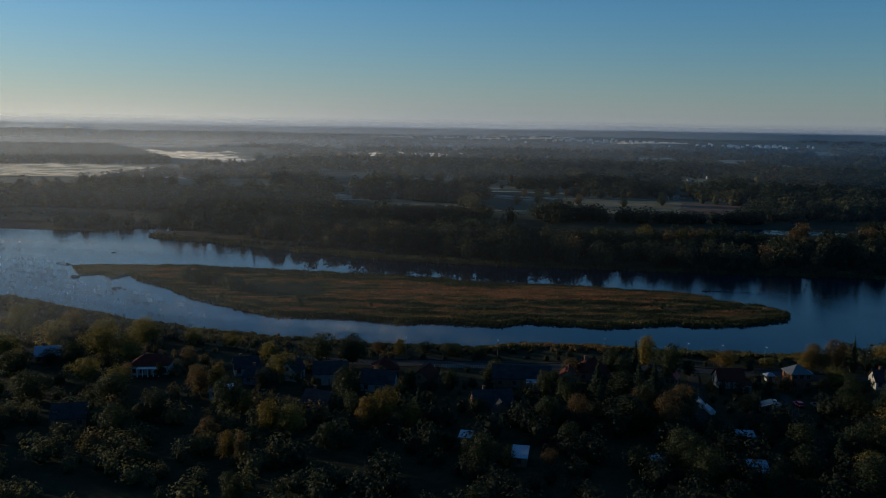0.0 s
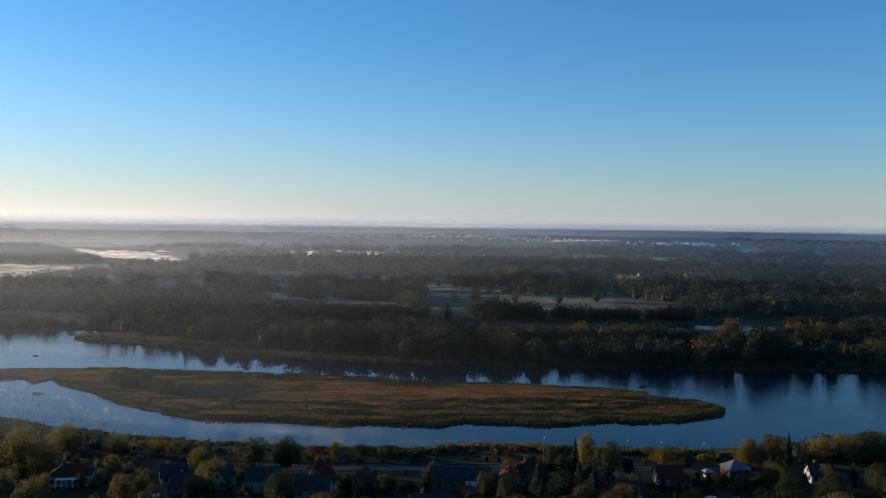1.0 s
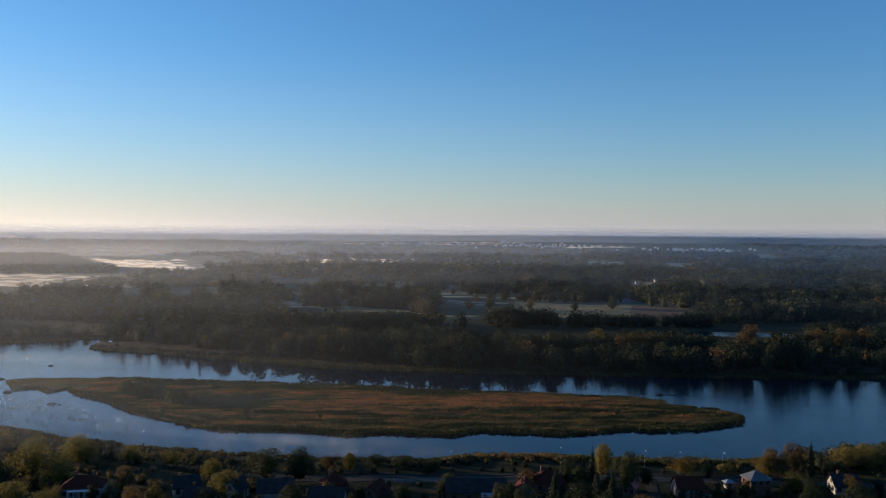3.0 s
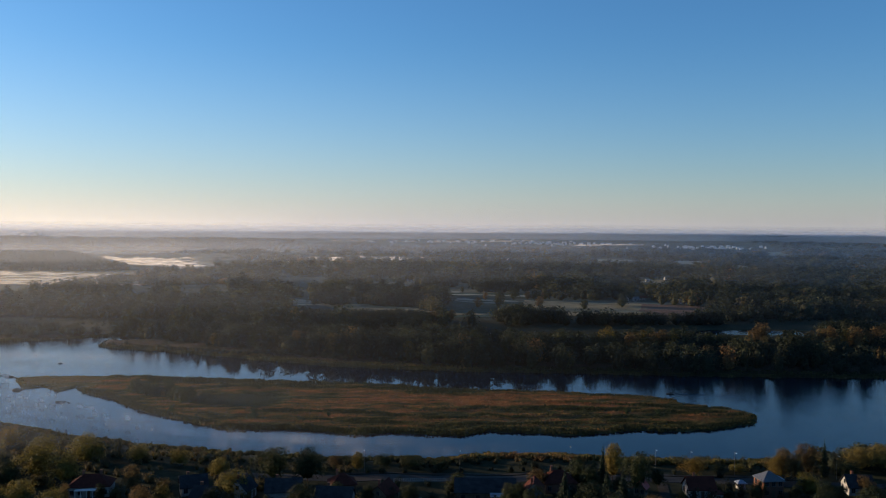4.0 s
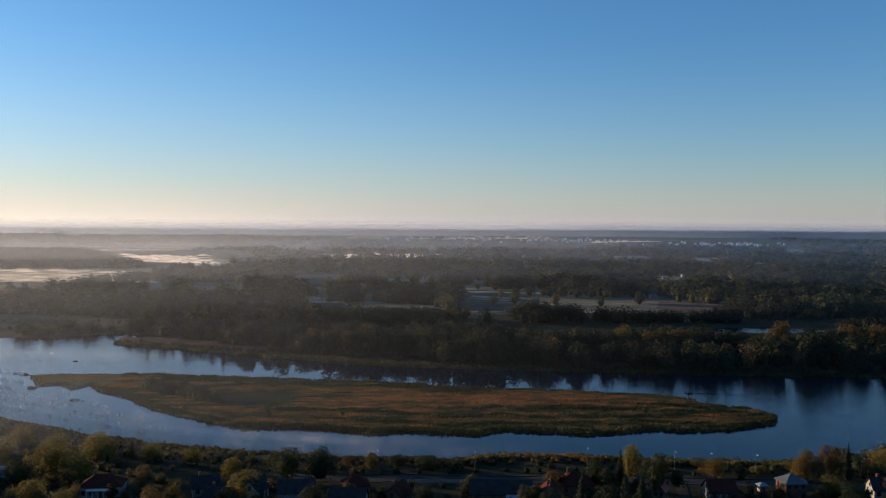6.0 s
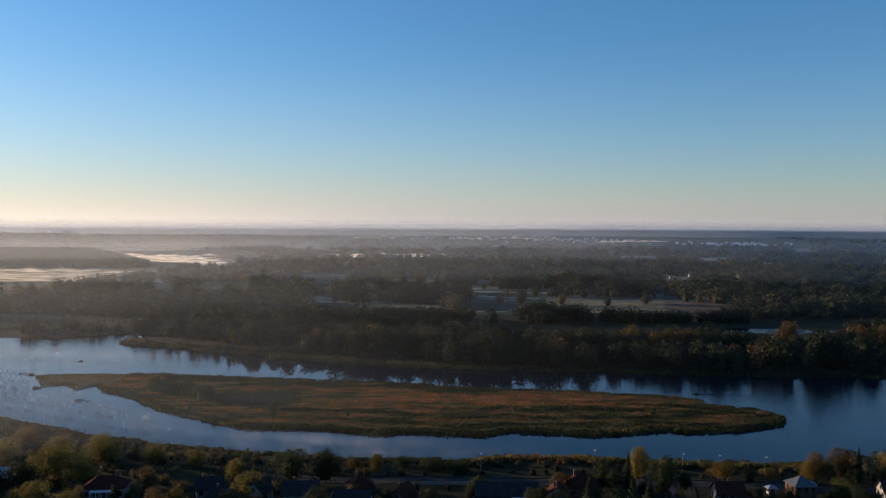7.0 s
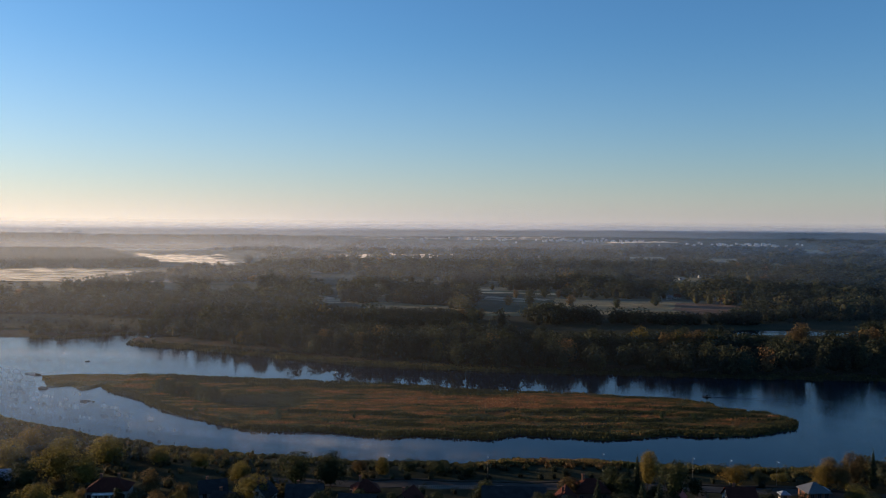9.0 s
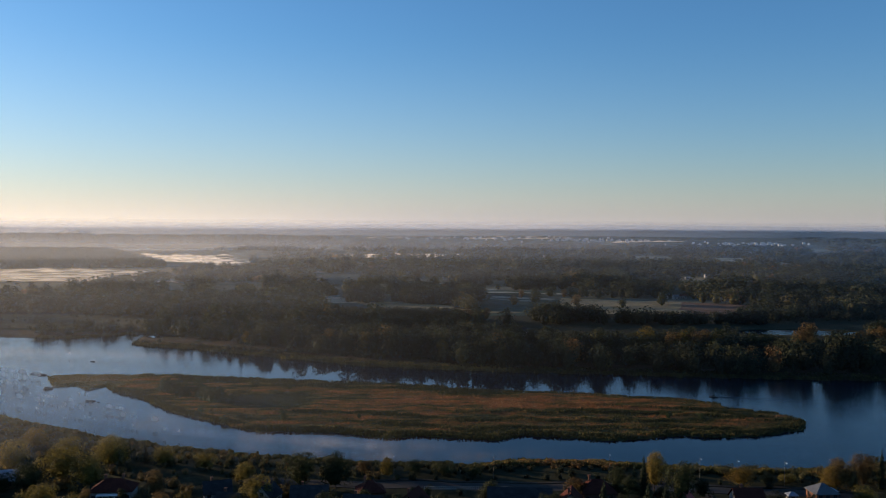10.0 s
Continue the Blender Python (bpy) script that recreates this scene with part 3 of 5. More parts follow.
def woods(name, protos, near, far, spacing, heights, clear, seed, label, spread=1.0):
    """Joined woodland between two distances, standing in stands with clearings."""
    rg = np.random.RandomState(seed)
    count = int((far ** 2 - near ** 2) * 0.56 / spacing ** 2)
    r = np.sqrt(rg.uniform(near ** 2, far ** 2, count))
    a = rg.uniform(-0.57, 0.57, count)
    x, y = r * np.sin(a), r * np.cos(a)
    keep = (river_depth(x, y) < -7 - 24 * smooth01((10 - x) / 40)) & (y > 480) & (pond_depth(x, y) < -0.06) & ~opened(x, y)
    stand = waves(x * 0.55, y, 190, 21) + 0.7 * waves(x * 0.6, y * 1.2, 80, 22) + 0.3 * rg.normal(size=count) + np.where(x < 0, 0.5, 0.2) * smooth01((np.abs(x / y) - 0.12) / 0.3)
    keep &= (stand > clear) & ~((y > 1480) & (x < -470 - 0.25 * np.maximum(0, y - 1800)) & (y < 3000))
    for x0, x1, y0, y1 in [s[:4] for s in STANDS]:
        keep &= ~((x > x0) & (x < x1) & (y > y0) & (y < y1))
    x, y, stand = x[keep], y[keep], stand[keep]
    z = land_height(x, y)
    h = rg.uniform(*heights, len(x)) * (1 + 0.22 * waves(x, y, 110, 23)) * (1 - 0.45 * smooth01((x - 20) / 50) * smooth01((y - 565) / 50) * (y < 700)) * (1 - 0.3 * smooth01((-240 - x) / 120) * (y > 900))
    tint = np.clip(0.34 + 0.08 * smooth01((y - 640) / 200) + 0.2 * waves(x, y, 70, 24) + rg.normal(size=len(x)) * 0.16, 0, 1)
    tint = np.where(rg.uniform(size=len(x)) < 0.025, rg.uniform(0.75, 1, len(x)), tint)
    return plant(name, protos, x, y, h, tint, label, seed, spread)


def far_protos(count, size, seeds, wide=0.46, lobes=9, fine=1):
    return [quads_and_core(leafy(s, count, size, lobes, 1.0, -0.05, wide), core(s, wide * 0.66, -0.15, 0.84, fine)) for s in seeds]


def blob_protos(seeds):
    return [quads_and_core(leafy(s, 14, 0.11, 5, 1.0, 0.1, 0.5), core(s, 0.55, -0.5, 0.96)) for s in seeds]


MIXED = [quads_and_core(spruce(34, 90, 0.08, 0.2), core(5, 0.12, 0, 0.75))]
woods("woodland", far_protos(420, 0.04, (31, 32, 33, 30), 0.46, 12, 2) + MIXED, 515, 660, 9.5, (9, 18), -0.6, 41, "mixed autumn woodland beyond the river in morning shade")
woods("woodland", far_protos(150, 0.06, (31, 32, 33, 30, 29)) + MIXED, 660, 1000, 11.0, (9, 19), -0.5, 45, "mixed autumn woodland beyond the river in morning shade", 1.2)
woods("woodland", far_protos(80, 0.078, (35, 36, 37, 38, 40), 0.46, 8), 1000, 1700, 14.0, (8, 22), 0.02, 42, "hazy mixed woodland among fields beyond the river", 1.45)
woods("woodland", far_protos(20, 0.11, (51, 52, 53), 0.5, 6), 1700, 3000, 24, (9, 19), -0.3, 43, "distant hazy woods", 1.6)
woods("woodland", blob_protos((54, 55)), 3000, 4800, 34, (4.5, 8), -0.3, 44, "far woods under the hazy horizon", 3.0)

# a dense plantation block and close stands at the wood's edge
rg = np.random.RandomState(47)
for x0, x1, y0, y1, gap, lo, hi, tone in STANDS:
    count = int((x1 - x0) * (y1 - y0) / gap ** 2)
    x, y = rg.uniform(x0, x1, count), rg.uniform(y0, y1, count)
    x, y = x + gap * 0.6 * waves(x, y, 30, 28), y + gap * 0.6 * waves(x, y, 35, 29)
    keep = (pond_depth(x, y) < -0.05) & (river_depth(x, y) < -5)
    x, y = x[keep], y[keep]
    plant("grove", far_protos(150, 0.06, (38, 39, 37)), x, y, rg.uniform(lo, hi, len(x)) * (1 + (0.15 if hi - lo > 2 else 0.03) * waves(x, y, 45, 26)), np.clip(rg.normal(tone, 0.13, len(x)), 0, 1), "dense dark grove between the fields", 48, 1.3)

# close even forest on the low ridges beyond the wet meadow
for y0, y1, gap, spread in ((1560, 2450, 13, 1.3), (2620, 3500, 25, 2.2)):
    count = int((y1 - y0) * 1300 / gap ** 2)
    x, y = rg.uniform(-1750, -450, count), rg.uniform(y0, y1, count)
    keep = (x > -0.62 * y) & ((x < -570 - 0.53 * (y - 1750)) | (y > 2600)) & ((y > 1530 + 0.54 * (x + 729)) | (x < -729)) & (x > -0.62 * y)
    x, y = x[keep], y[keep]
    plant("ridge_forest", blob_protos((56, 57)), x, y, rg.uniform(13, 15.5, len(x)), np.clip(rg.normal(0.25, 0.08, len(x)), 0, 1), "smooth hazy forest on a low ridge", 49, spread)

# scrub on the open meadow behind the inlet
x, y = rg.uniform(-420, -190, 200), rg.uniform(676, 800, 200)
keep = opened(x, y) & (waves(x, y, 60, 27) > -0.2) & (river_depth(x, y) < -2) & (pond_depth(x, y) < -0.05)
plant("meadow_scrub", far_protos(80, 0.07, (67, 68), 0.5, 8), x[keep], y[keep], rg.uniform(1, 4, keep.sum()), np.clip(rg.normal(0.4, 0.15, keep.sum()), 0, 1), "scattered scrub on the dry meadow", 46)

for k, (ring, mat, label) in enumerate(FIELDS):
    a, c, e, f = [np.array(q, float) * (0.94 if j > 1 and k < 18 else 1) for j, q in enumerate(ring)]
    U, W = np.meshgrid(np.linspace(0, 1, 26), np.linspace(0, 1, 14))
    P = (a * (1 - U[..., None]) + c * U[..., None]) * (1 - W[..., None]) + (f * (1 - U[..., None]) + e * U[..., None]) * W[..., None]
    X, Y = P[..., 0] + 3 * waves(P[..., 0], P[..., 1], 60, 18), P[..., 1] + 4 * waves(P[..., 0], P[..., 1], 70, 19)
    i = (np.arange(13)[:, None] * 26 + np.arange(25)[None]).ravel()
    me = mesh_of("field", np.stack([X, Y, land_height(X, Y) + np.where(Y < 850, 0.2, 0.6) + 0.02 * k], 2).reshape(-1, 3), np.stack([i, i + 26, i + 27, i + 1], 1), mat, True)
    tagged(new("field", me), label, "field", kind="structure")


# ---------------------------------------------------------------- mist
def haze_layers():
    """Thin haze over the land as upright sheets, thickened towards the sun to imitate its glare, thin at the ground and
    above the trees.
    """
    Vs, Fs, Ds, base = [], [], [], 0
    az, hs = np.linspace(-0.66, 0.66, 140), np.array([-12, -5, 0, 6, 12, 18, 25, 40, 60, 75, 90, 105, 125, 150.0])
    for k, (r, base_haze, sun_glare) in enumerate(((320, 0.007, 0.064), (765, 0.024, 0.022), (1180, 0.07, 0.02), (1880, 0.11, 0.045), (2700, 0.16, 0.12), (3900, 0.34, 0.22), (4500, 0.45, 0.2))):
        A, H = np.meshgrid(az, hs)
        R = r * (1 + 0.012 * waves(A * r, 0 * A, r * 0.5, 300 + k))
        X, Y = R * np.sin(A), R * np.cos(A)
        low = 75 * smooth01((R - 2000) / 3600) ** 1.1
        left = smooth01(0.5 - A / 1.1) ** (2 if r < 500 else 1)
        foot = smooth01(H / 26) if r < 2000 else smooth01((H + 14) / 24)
        dens = (base_haze + sun_glare * left) * foot * (smooth01((150 - H) / 70) if r < 2500 else smooth01((62 - H) / 44)) * smooth01((0.66 - np.abs(A)) / 0.05)
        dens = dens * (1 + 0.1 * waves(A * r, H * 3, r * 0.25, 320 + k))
        Vs.append(np.stack([X, Y, low + H], 2).reshape(-1, 3))
        m = len(az)
        i = (np.arange(len(hs) - 1)[:, None] * m + np.arange(m - 1)[None]).ravel()
        Fs.append(np.stack([i, i + 1, i + m + 1, i + m], 1) + base)
        Ds.append(dens.ravel())
        base += X.size
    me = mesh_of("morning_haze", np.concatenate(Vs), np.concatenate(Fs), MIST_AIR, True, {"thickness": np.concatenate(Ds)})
    return tagged(new("morning_haze", me), "thin morning haze over the land, thickened sunward to imitate glare", "mist", kind="stuff")


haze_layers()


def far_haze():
    """A glowing sheet for the thick haze low over the horizon, thinning upwards, warmer towards the sun."""
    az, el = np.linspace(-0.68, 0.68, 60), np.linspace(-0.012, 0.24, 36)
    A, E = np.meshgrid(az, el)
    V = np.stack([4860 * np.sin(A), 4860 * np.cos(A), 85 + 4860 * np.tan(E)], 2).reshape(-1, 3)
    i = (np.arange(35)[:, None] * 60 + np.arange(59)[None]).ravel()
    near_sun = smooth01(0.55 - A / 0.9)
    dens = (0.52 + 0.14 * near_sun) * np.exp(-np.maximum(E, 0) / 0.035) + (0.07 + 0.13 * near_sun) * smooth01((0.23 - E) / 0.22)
    me = mesh_of("backdrop", V, np.stack([i, i + 1, i + 61, i + 60], 1), HAZE_GLOW, True, {"thickness": dens.ravel(), "sunward": (smooth01((0.05 - A) / 0.5) * np.exp(-np.maximum(E, 0) / 0.028)).ravel()})
    return tagged(new("backdrop", me), "glowing sheet standing in for lit haze over the far horizon", "haze", kind="structure")


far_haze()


def mist_bank(px, py, half, tall, dens, rows, gap, seed):
    """Low white mist: soft-edged upright veils one behind another."""
    Vs, Fs, Ds, base = [], [], [], 0
    rgm = np.random.RandomState(seed)
    us, hs = np.linspace(-1, 1, 60), np.array([-0.05, 0.1, 0.22, 0.35, 0.6, 0.8, 1.0])
    for k in range(rows):
        U, H = np.meshgrid(us, hs)
        X = px + half * U + px / py * gap * k
        Y = py + gap * k - 0.12 * half * U * U
        Y = Y + 0.16 * half / 30 * rgm.normal(size=(1, 60))
        top = tall * (0.75 + 0.35 * waves(X, Y, half * 0.3, seed + k))
        Z = np.maximum(land_height(X, Y), 0.2) + H * top
        d = dens * smooth01((1 - np.abs(U)) / 0.35) * smooth01((1.0 - H) / 0.7) * smooth01((H + 0.05) / 0.3) * (0.85 + 0.25 * waves(X, Y + 9 * k, half * 0.25, seed + 7 + k))
        Vs.append(np.stack([X, Y, Z], 2).reshape(-1, 3))
        i = (np.arange(6)[:, None] * 60 + np.arange(59)[None]).ravel()
        Fs.append(np.stack([i, i + 1, i + 61, i + 60], 1) + base)
        Ds.append(np.clip(d, 0, 1).ravel())
        base += X.size
    me = mesh_of("mist_bank", np.concatenate(Vs), np.concatenate(Fs), MIST_LOW, True, {"thickness": np.concatenate(Ds)})
    return tagged(new("mist_bank", me), "white bank of ground mist over wet meadow", "mist", kind="stuff")


# the bank at (-1640, 3560) is added to imitate a bright glare on the horizon
for row in ((-570, 1230, 270, 8, 0.45, 7, 45, 401), (-560, 1900, 150, 9, 0.7, 5, 95, 411), (-110, 2230, 200, 8, 0.7, 3, 60, 421), (-130, 3650, 240, 8, 0.45, 2, 150, 431), (340, 3600, 280, 8, 0.5, 2, 150, 441), (800, 3300, 170, 9, 0.6, 1, 100, 451), (-1640, 3560, 190, 30, 0.97, 3, 60, 461), (430, 1800, 60, 6, 0.4, 1, 60, 471)):
    mist_bank(*row)


# ---------------------------------------------------------------- island reeds and bushes
def reeds(name, x, y, z, height, width, tint, label, seed):
    """Many upright tufts of three crossed blades each, joined."""
    rg = np.random.RandomState(seed)
    k = len(x)
    Vs, Fs = [], []
    for j in range(3):
        a = rg.uniform(0, 3.14, k)
        lx, ly = rg.normal(size=k) * 0.25 * height, rg.normal(size=k) * 0.25 * height
        hx, hy = np.cos(a) * width, np.sin(a) * width
        P = np.stack([np.stack([x - hx, y - hy, z - 0.1], 1), np.stack([x + hx, y + hy, z - 0.1], 1), np.stack([x + hx * 0.7 + lx, y + hy * 0.7 + ly, z + height], 1), np.stack([x - hx * 0.7 + lx, y - hy * 0.7 + ly, z + height * 0.9], 1)], 1)
        Vs.append(P.reshape(-1, 3))
    V = np.concatenate(Vs)
    me = mesh_of(name, V, np.arange(len(V)).reshape(-1, 4), REEDS, False, {"tint": np.tile(np.repeat(tint, 4), 3)})
    return tagged(new(name, me), label, "reeds", kind="stuff")


rg = np.random.RandomState(5)
x, y = rg.uniform(-217, 162, 100000), rg.uniform(350, 502, 100000)
keep = island_inside(x, y) > 0.2
x, y = x[keep], y[keep]
tint, tall = island_growth(x, y)
reeds("reeds", x, y, island_height(x, y), tall * rg.uniform(0.7, 1.3, len(x)), 0.27, np.clip(tint + 0.05 * rg.normal(size=len(x)), 0, 1), "russet and olive marsh reeds covering the island in streaks", 6)
for k, (x, y, h, s) in enumerate([(-137, 447, 4.6, 1.5), (-132, 443, 5.2, 1.5), (-127, 439, 5.0, 1.5), (-122, 436, 4.6, 1.4), (-117, 437, 6.0, 1.0), (-113, 432, 5.6, 1.2), (-110, 427, 5.0, 1.4), (-106, 423, 4.8, 1.5), (-101, 421, 4.6, 1.5), (-96, 419, 4.2, 1.5), (-104, 429, 4.6, 1.3), (-66, 389, 4.2, 1.3), (-90, 383, 2.6, 1.5), (-106, 402, 2.6, 1.5), (-95, 487, 2.5, 1.5), (-118, 478, 3.0, 0.8), (-28, 482, 2.8, 1.2), (-75, 456, 2.6, 1.2), (-33, 391, 2.0, 1.4), (-20, 466, 2.4, 1.6), (25, 440, 2.2, 1.6), (118, 392, 2.6, 1.5), (104, 394, 2.4, 1.5)]):
    base = new("bush")
    cr = new("crown", CROWNS["willow", k % 4])
    cr.parent = base
    h = h * (1.5 if h > 4.5 else 1.1)
    base.matrix_basis = Matrix.Translation((x, y, float(island_height(np.array(x), np.array(y))) - 0.25 * h)) @ Matrix.Rotation(k * 1.3, 4, "Z") @ Matrix.Diagonal((h * s, h * s, h * 1.25, 1))
    tagged(base, "dense green willow bush on the island", "bush", "island bushes")

# ---------------------------------------------------------------- trees, one by one
rg = np.random.RandomState(17)
# the wood's edge along the far shore
for k in range(50):
    x = -175 + 510 * (k + rg.uniform(0, 1)) / 50
    set_back = 26 + 34 * smooth01((x - 20) / 100) + rg.uniform(0, 26)
    low = 222 < x < 335
    y = float(curve_y(FAR_SHORE, x)) + (set_back * 0.45 if low else set_back)
    if pond_depth(np.array(x), np.array(y)) > -0.05:
        continue
    kind = rg.choice(["green", "gold", "rust", "spruce"], p=[0.66, 0.06, 0.1, 0.18])
    tree(x, y, rg.uniform(11, 17) * (0.42 if low else 0.75 if x < 10 else 1) * (1.2 if kind == "spruce" else 1), kind, rg.randint(4), "trees along the far bank", rg.uniform(0, 6), rg.uniform(0.9, 1.3))

x = rg.uniform(-175, 335, 110)
y = curve_y(FAR_SHORE, x) + 26 + 34 * smooth01((x - 20) / 100) + rg.uniform(0, 26, 110)
keep = (pond_depth(x, y) < -0.05) & ~((x > 222) & (x < 335))
plant("wood_edge", far_protos(420, 0.04, (31, 32, 33, 30), 0.46, 12, 2), x[keep], y[keep], rg.uniform(9, 16, keep.sum()) * np.where(x[keep] < 10, 0.8, 1), np.clip(rg.normal(0.34, 0.2, keep.sum()), 0, 1), "dark broadleaf trees along the edge of the far wood", 50, 1.1)

# sunlit rust and gold trees at the wood's right-hand end
for x, y, h, kind, form in ((152, 570, 12, "rust", 0), (159, 574, 13, "gold", 1), (166, 571, 12, "rust", 2), (173, 575, 13, "rust", 1), (180, 570, 11, "gold", 0), (186, 574, 10, "rust", 3), (254, 613, 11, "rust", 1), (260, 616, 13, "rust", 0), (289, 604, 10, "rust", 1), (297, 602, 12, "rust", 3), (305, 606, 12, "rust", 0), (313, 602, 11, "gold", 1), (322, 606, 12, "rust", 2), (330, 603, 11, "rust", 1), (340, 607, 12, "rust", 0)):
    tree(x, y - 6, h * 1.25, kind, form, "sunlit autumn trees", rg.uniform(0, 6), rg.uniform(0.9, 1.2))

# pale rusty thicket round the pond at the wood's end
x = np.concatenate([rg.uniform(150, 200, 16), rg.uniform(247, 256, 3), rg.uniform(304, 350, 16)])
y = rg.uniform(572, 596, len(x)) + np.where(x > 240, 14, 0)
plant("autumn_thicket", far_protos(420, 0.034, (31, 32, 30), 0.42, 12, 2), x, y, rg.uniform(7, 14, len(x)), np.clip(rg.normal(0.92, 0.06, len(x)), 0, 1), "pale rusty autumn trees beside the pond", 52, 0.9)

# hedgerows and clumps between the fields
for x0, y0, x1, y1, count in ((92, 768, 128, 775, 5), (150, 985, 175, 1010, 5), (-60, 1040, 40, 1050, 8), (20, 756, 46, 760, 4), (84, 985, 150, 1000, 4), (66, 900, 150, 892, 3), (180, 880, 190, 882, 1), (232, 900, 240, 930, 4), (-222, 668, -214, 674, 2)):
    for k in range(count):
        u = (k + rg.uniform(0.2, 0.8)) / count
        tree(x0 + (x1 - x0) * u, y0 + (y1 - y0) * u + rg.uniform(-5, 5), rg.uniform(9, 15), rg.choice(["green", "green", "rust"]), rg.randint(4), "hedgerow trees", rg.uniform(0, 6), rg.uniform(1.0, 1.35))

# village trees that stand out (x, y, height, width, kind, form)
for x, y, h, w, kind, form in [(-109, 305, 10.5, 14, "olive", 2), (-118, 288, 11, 14, "olive", 0), (-108, 284, 10, 13, "olive", 2), (-111, 258, 8, 11, "olive", 0), (-124, 279, 8, 12, "green", 2), (-82, 270, 9, 7, "rust", 1), (-73, 249, 9, 8, "rust", 2), (-67, 247, 10, 7, "gold", 1),
                               (-51, 266, 8, 11, "olive", 0), (-55, 257, 6, 7, "green", 2), (-41, 284, 11, 11, "green", 0), (-30, 283, 11, 12, "green", 2), (-14, 292, 7, 5, "gold", 1), (-6, 297, 4.5, 7, "green", 0), (4, 298, 4.5, 9, "green", 2), (14, 297, 4, 7, "green", 0), (-15, 223, 11, 9, "gold", 0), (-20, 221, 9, 6, "gold", 1),
                               (-8, 220, 8, 8, "gold", 2), (-54, 229, 8, 4.3, "gold", 3), (-45, 216, 9, 7.5, "gold", 0), (-39, 214, 9, 7.5, "olive", 1), (-37, 226, 4, 2.6, "gold", 1), (-24, 228, 8, 6, "green", 0), (-51, 197, 8, 5.5, "gold", 1), (-47, 194, 9, 4.2, "rust", 3), (-84, 213, 9, 9.5, "green", 2),
                               (65, 276, 13, 6, "spruce", 0), (69, 279, 12.5, 8, "olive", 1), (74, 267, 13, 9, "green", 0), (62, 275, 11, 5.5, "spruce", 1), (57, 276, 9, 7, "green", 2), (58, 233, 9, 9, "rust", 0), (66, 231, 9, 9, "rust", 2), (59, 240, 9, 8, "rust", 1), (61, 200, 9, 13, "green", 2), (39, 228, 8, 8, "rust", 0), (44, 272, 7, 8, "rust", 1),
                               (127, 281, 10.5, 7, "rust", 1), (136, 284, 11, 8.5, "rust", 0), (125, 282, 8, 8, "gold", 2), (131, 281, 9, 7, "rust", 2), (127, 263.5, 7, 9, "olive", 0), (142, 284.5, 13, 4.2, "spruce", 2), (99, 288, 6, 9, "gold", 2), (115, 290, 3, 7, "olive", 0), (108, 289, 3.5, 6, "green", 2),
                               (126, 223, 10, 15, "olive", 2), (135, 221, 9, 11, "olive", 0), (118, 210, 8, 10, "olive", 2), (116, 193, 9, 9.5, "gold", 0), (102, 190, 8, 9, "olive", 1), (105, 206, 8, 8, "green", 0), (158, 292, 8, 12, "olive", 0), (166, 291, 9, 12, "olive", 2), (175, 291, 10, 14, "green", 0), (145, 264, 6, 6, "rust", 0), (18, 271, 6, 8, "green", 2), (-22, 299, 4, 6, "rust", 1),
                               (-140, 300, 10, 13, "olive", 0), (-128, 316, 7, 10, "olive", 0), (-172, 342, 7, 11, "olive", 0), (-92, 308, 6, 9, "olive", 2), (-146, 330, 7, 10, "gold", 2), (-76, 302, 5.5, 8, "olive", 0), (-60, 290, 6, 8, "olive", 2), (-152, 312, 8, 12, "green", 2), (-150, 284, 9, 13, "olive", 2), (-135, 262, 9, 12, "green", 0), (-165, 325, 7, 11, "olive", 2), (-95, 238, 9, 11, "green", 0), (-78, 226, 8, 10, "green", 2), (-98, 249, 8, 10, "olive", 2), (-120, 240, 9, 12, "green", 2)]:
    village_tree(x, y, h, w, kind, form, turn=rg.uniform(0, 6))

HOUSE_PLAN = [(-95, 271), (-35, 262), (-19, 257), (-8, 247), (15, 239), (41, 266), (76, 280), (92, 266), (115, 268), (142, 268), (81, 220), (7, 217), (21, 205), (74, 198), (53, 203), (-15, 268), (-134, 282), (-148, 255), (99, 243), (79, 243), (-70, 268), (-60, 275), (30, 262)]
LANES = [(85, 282, 73, 225), (108, 262, 100, 225)]


def clear_of_plan(x, y, room):
    if any(math.hypot(x - a, (y - b) * 0.8) < room for a, b in HOUSE_PLAN):
        return False
    if abs(y - float(curve_y([(-400, 330), (-20, 284), (60, 284), (140, 272), (400, 280)], x))) < 6 and x > -40:
        return False
    return not any(abs(x - (a + (c - a) * (y - b) / (e - b))) < 4 and min(b, e) < y < max(b, e) for a, b, c, e in LANES)


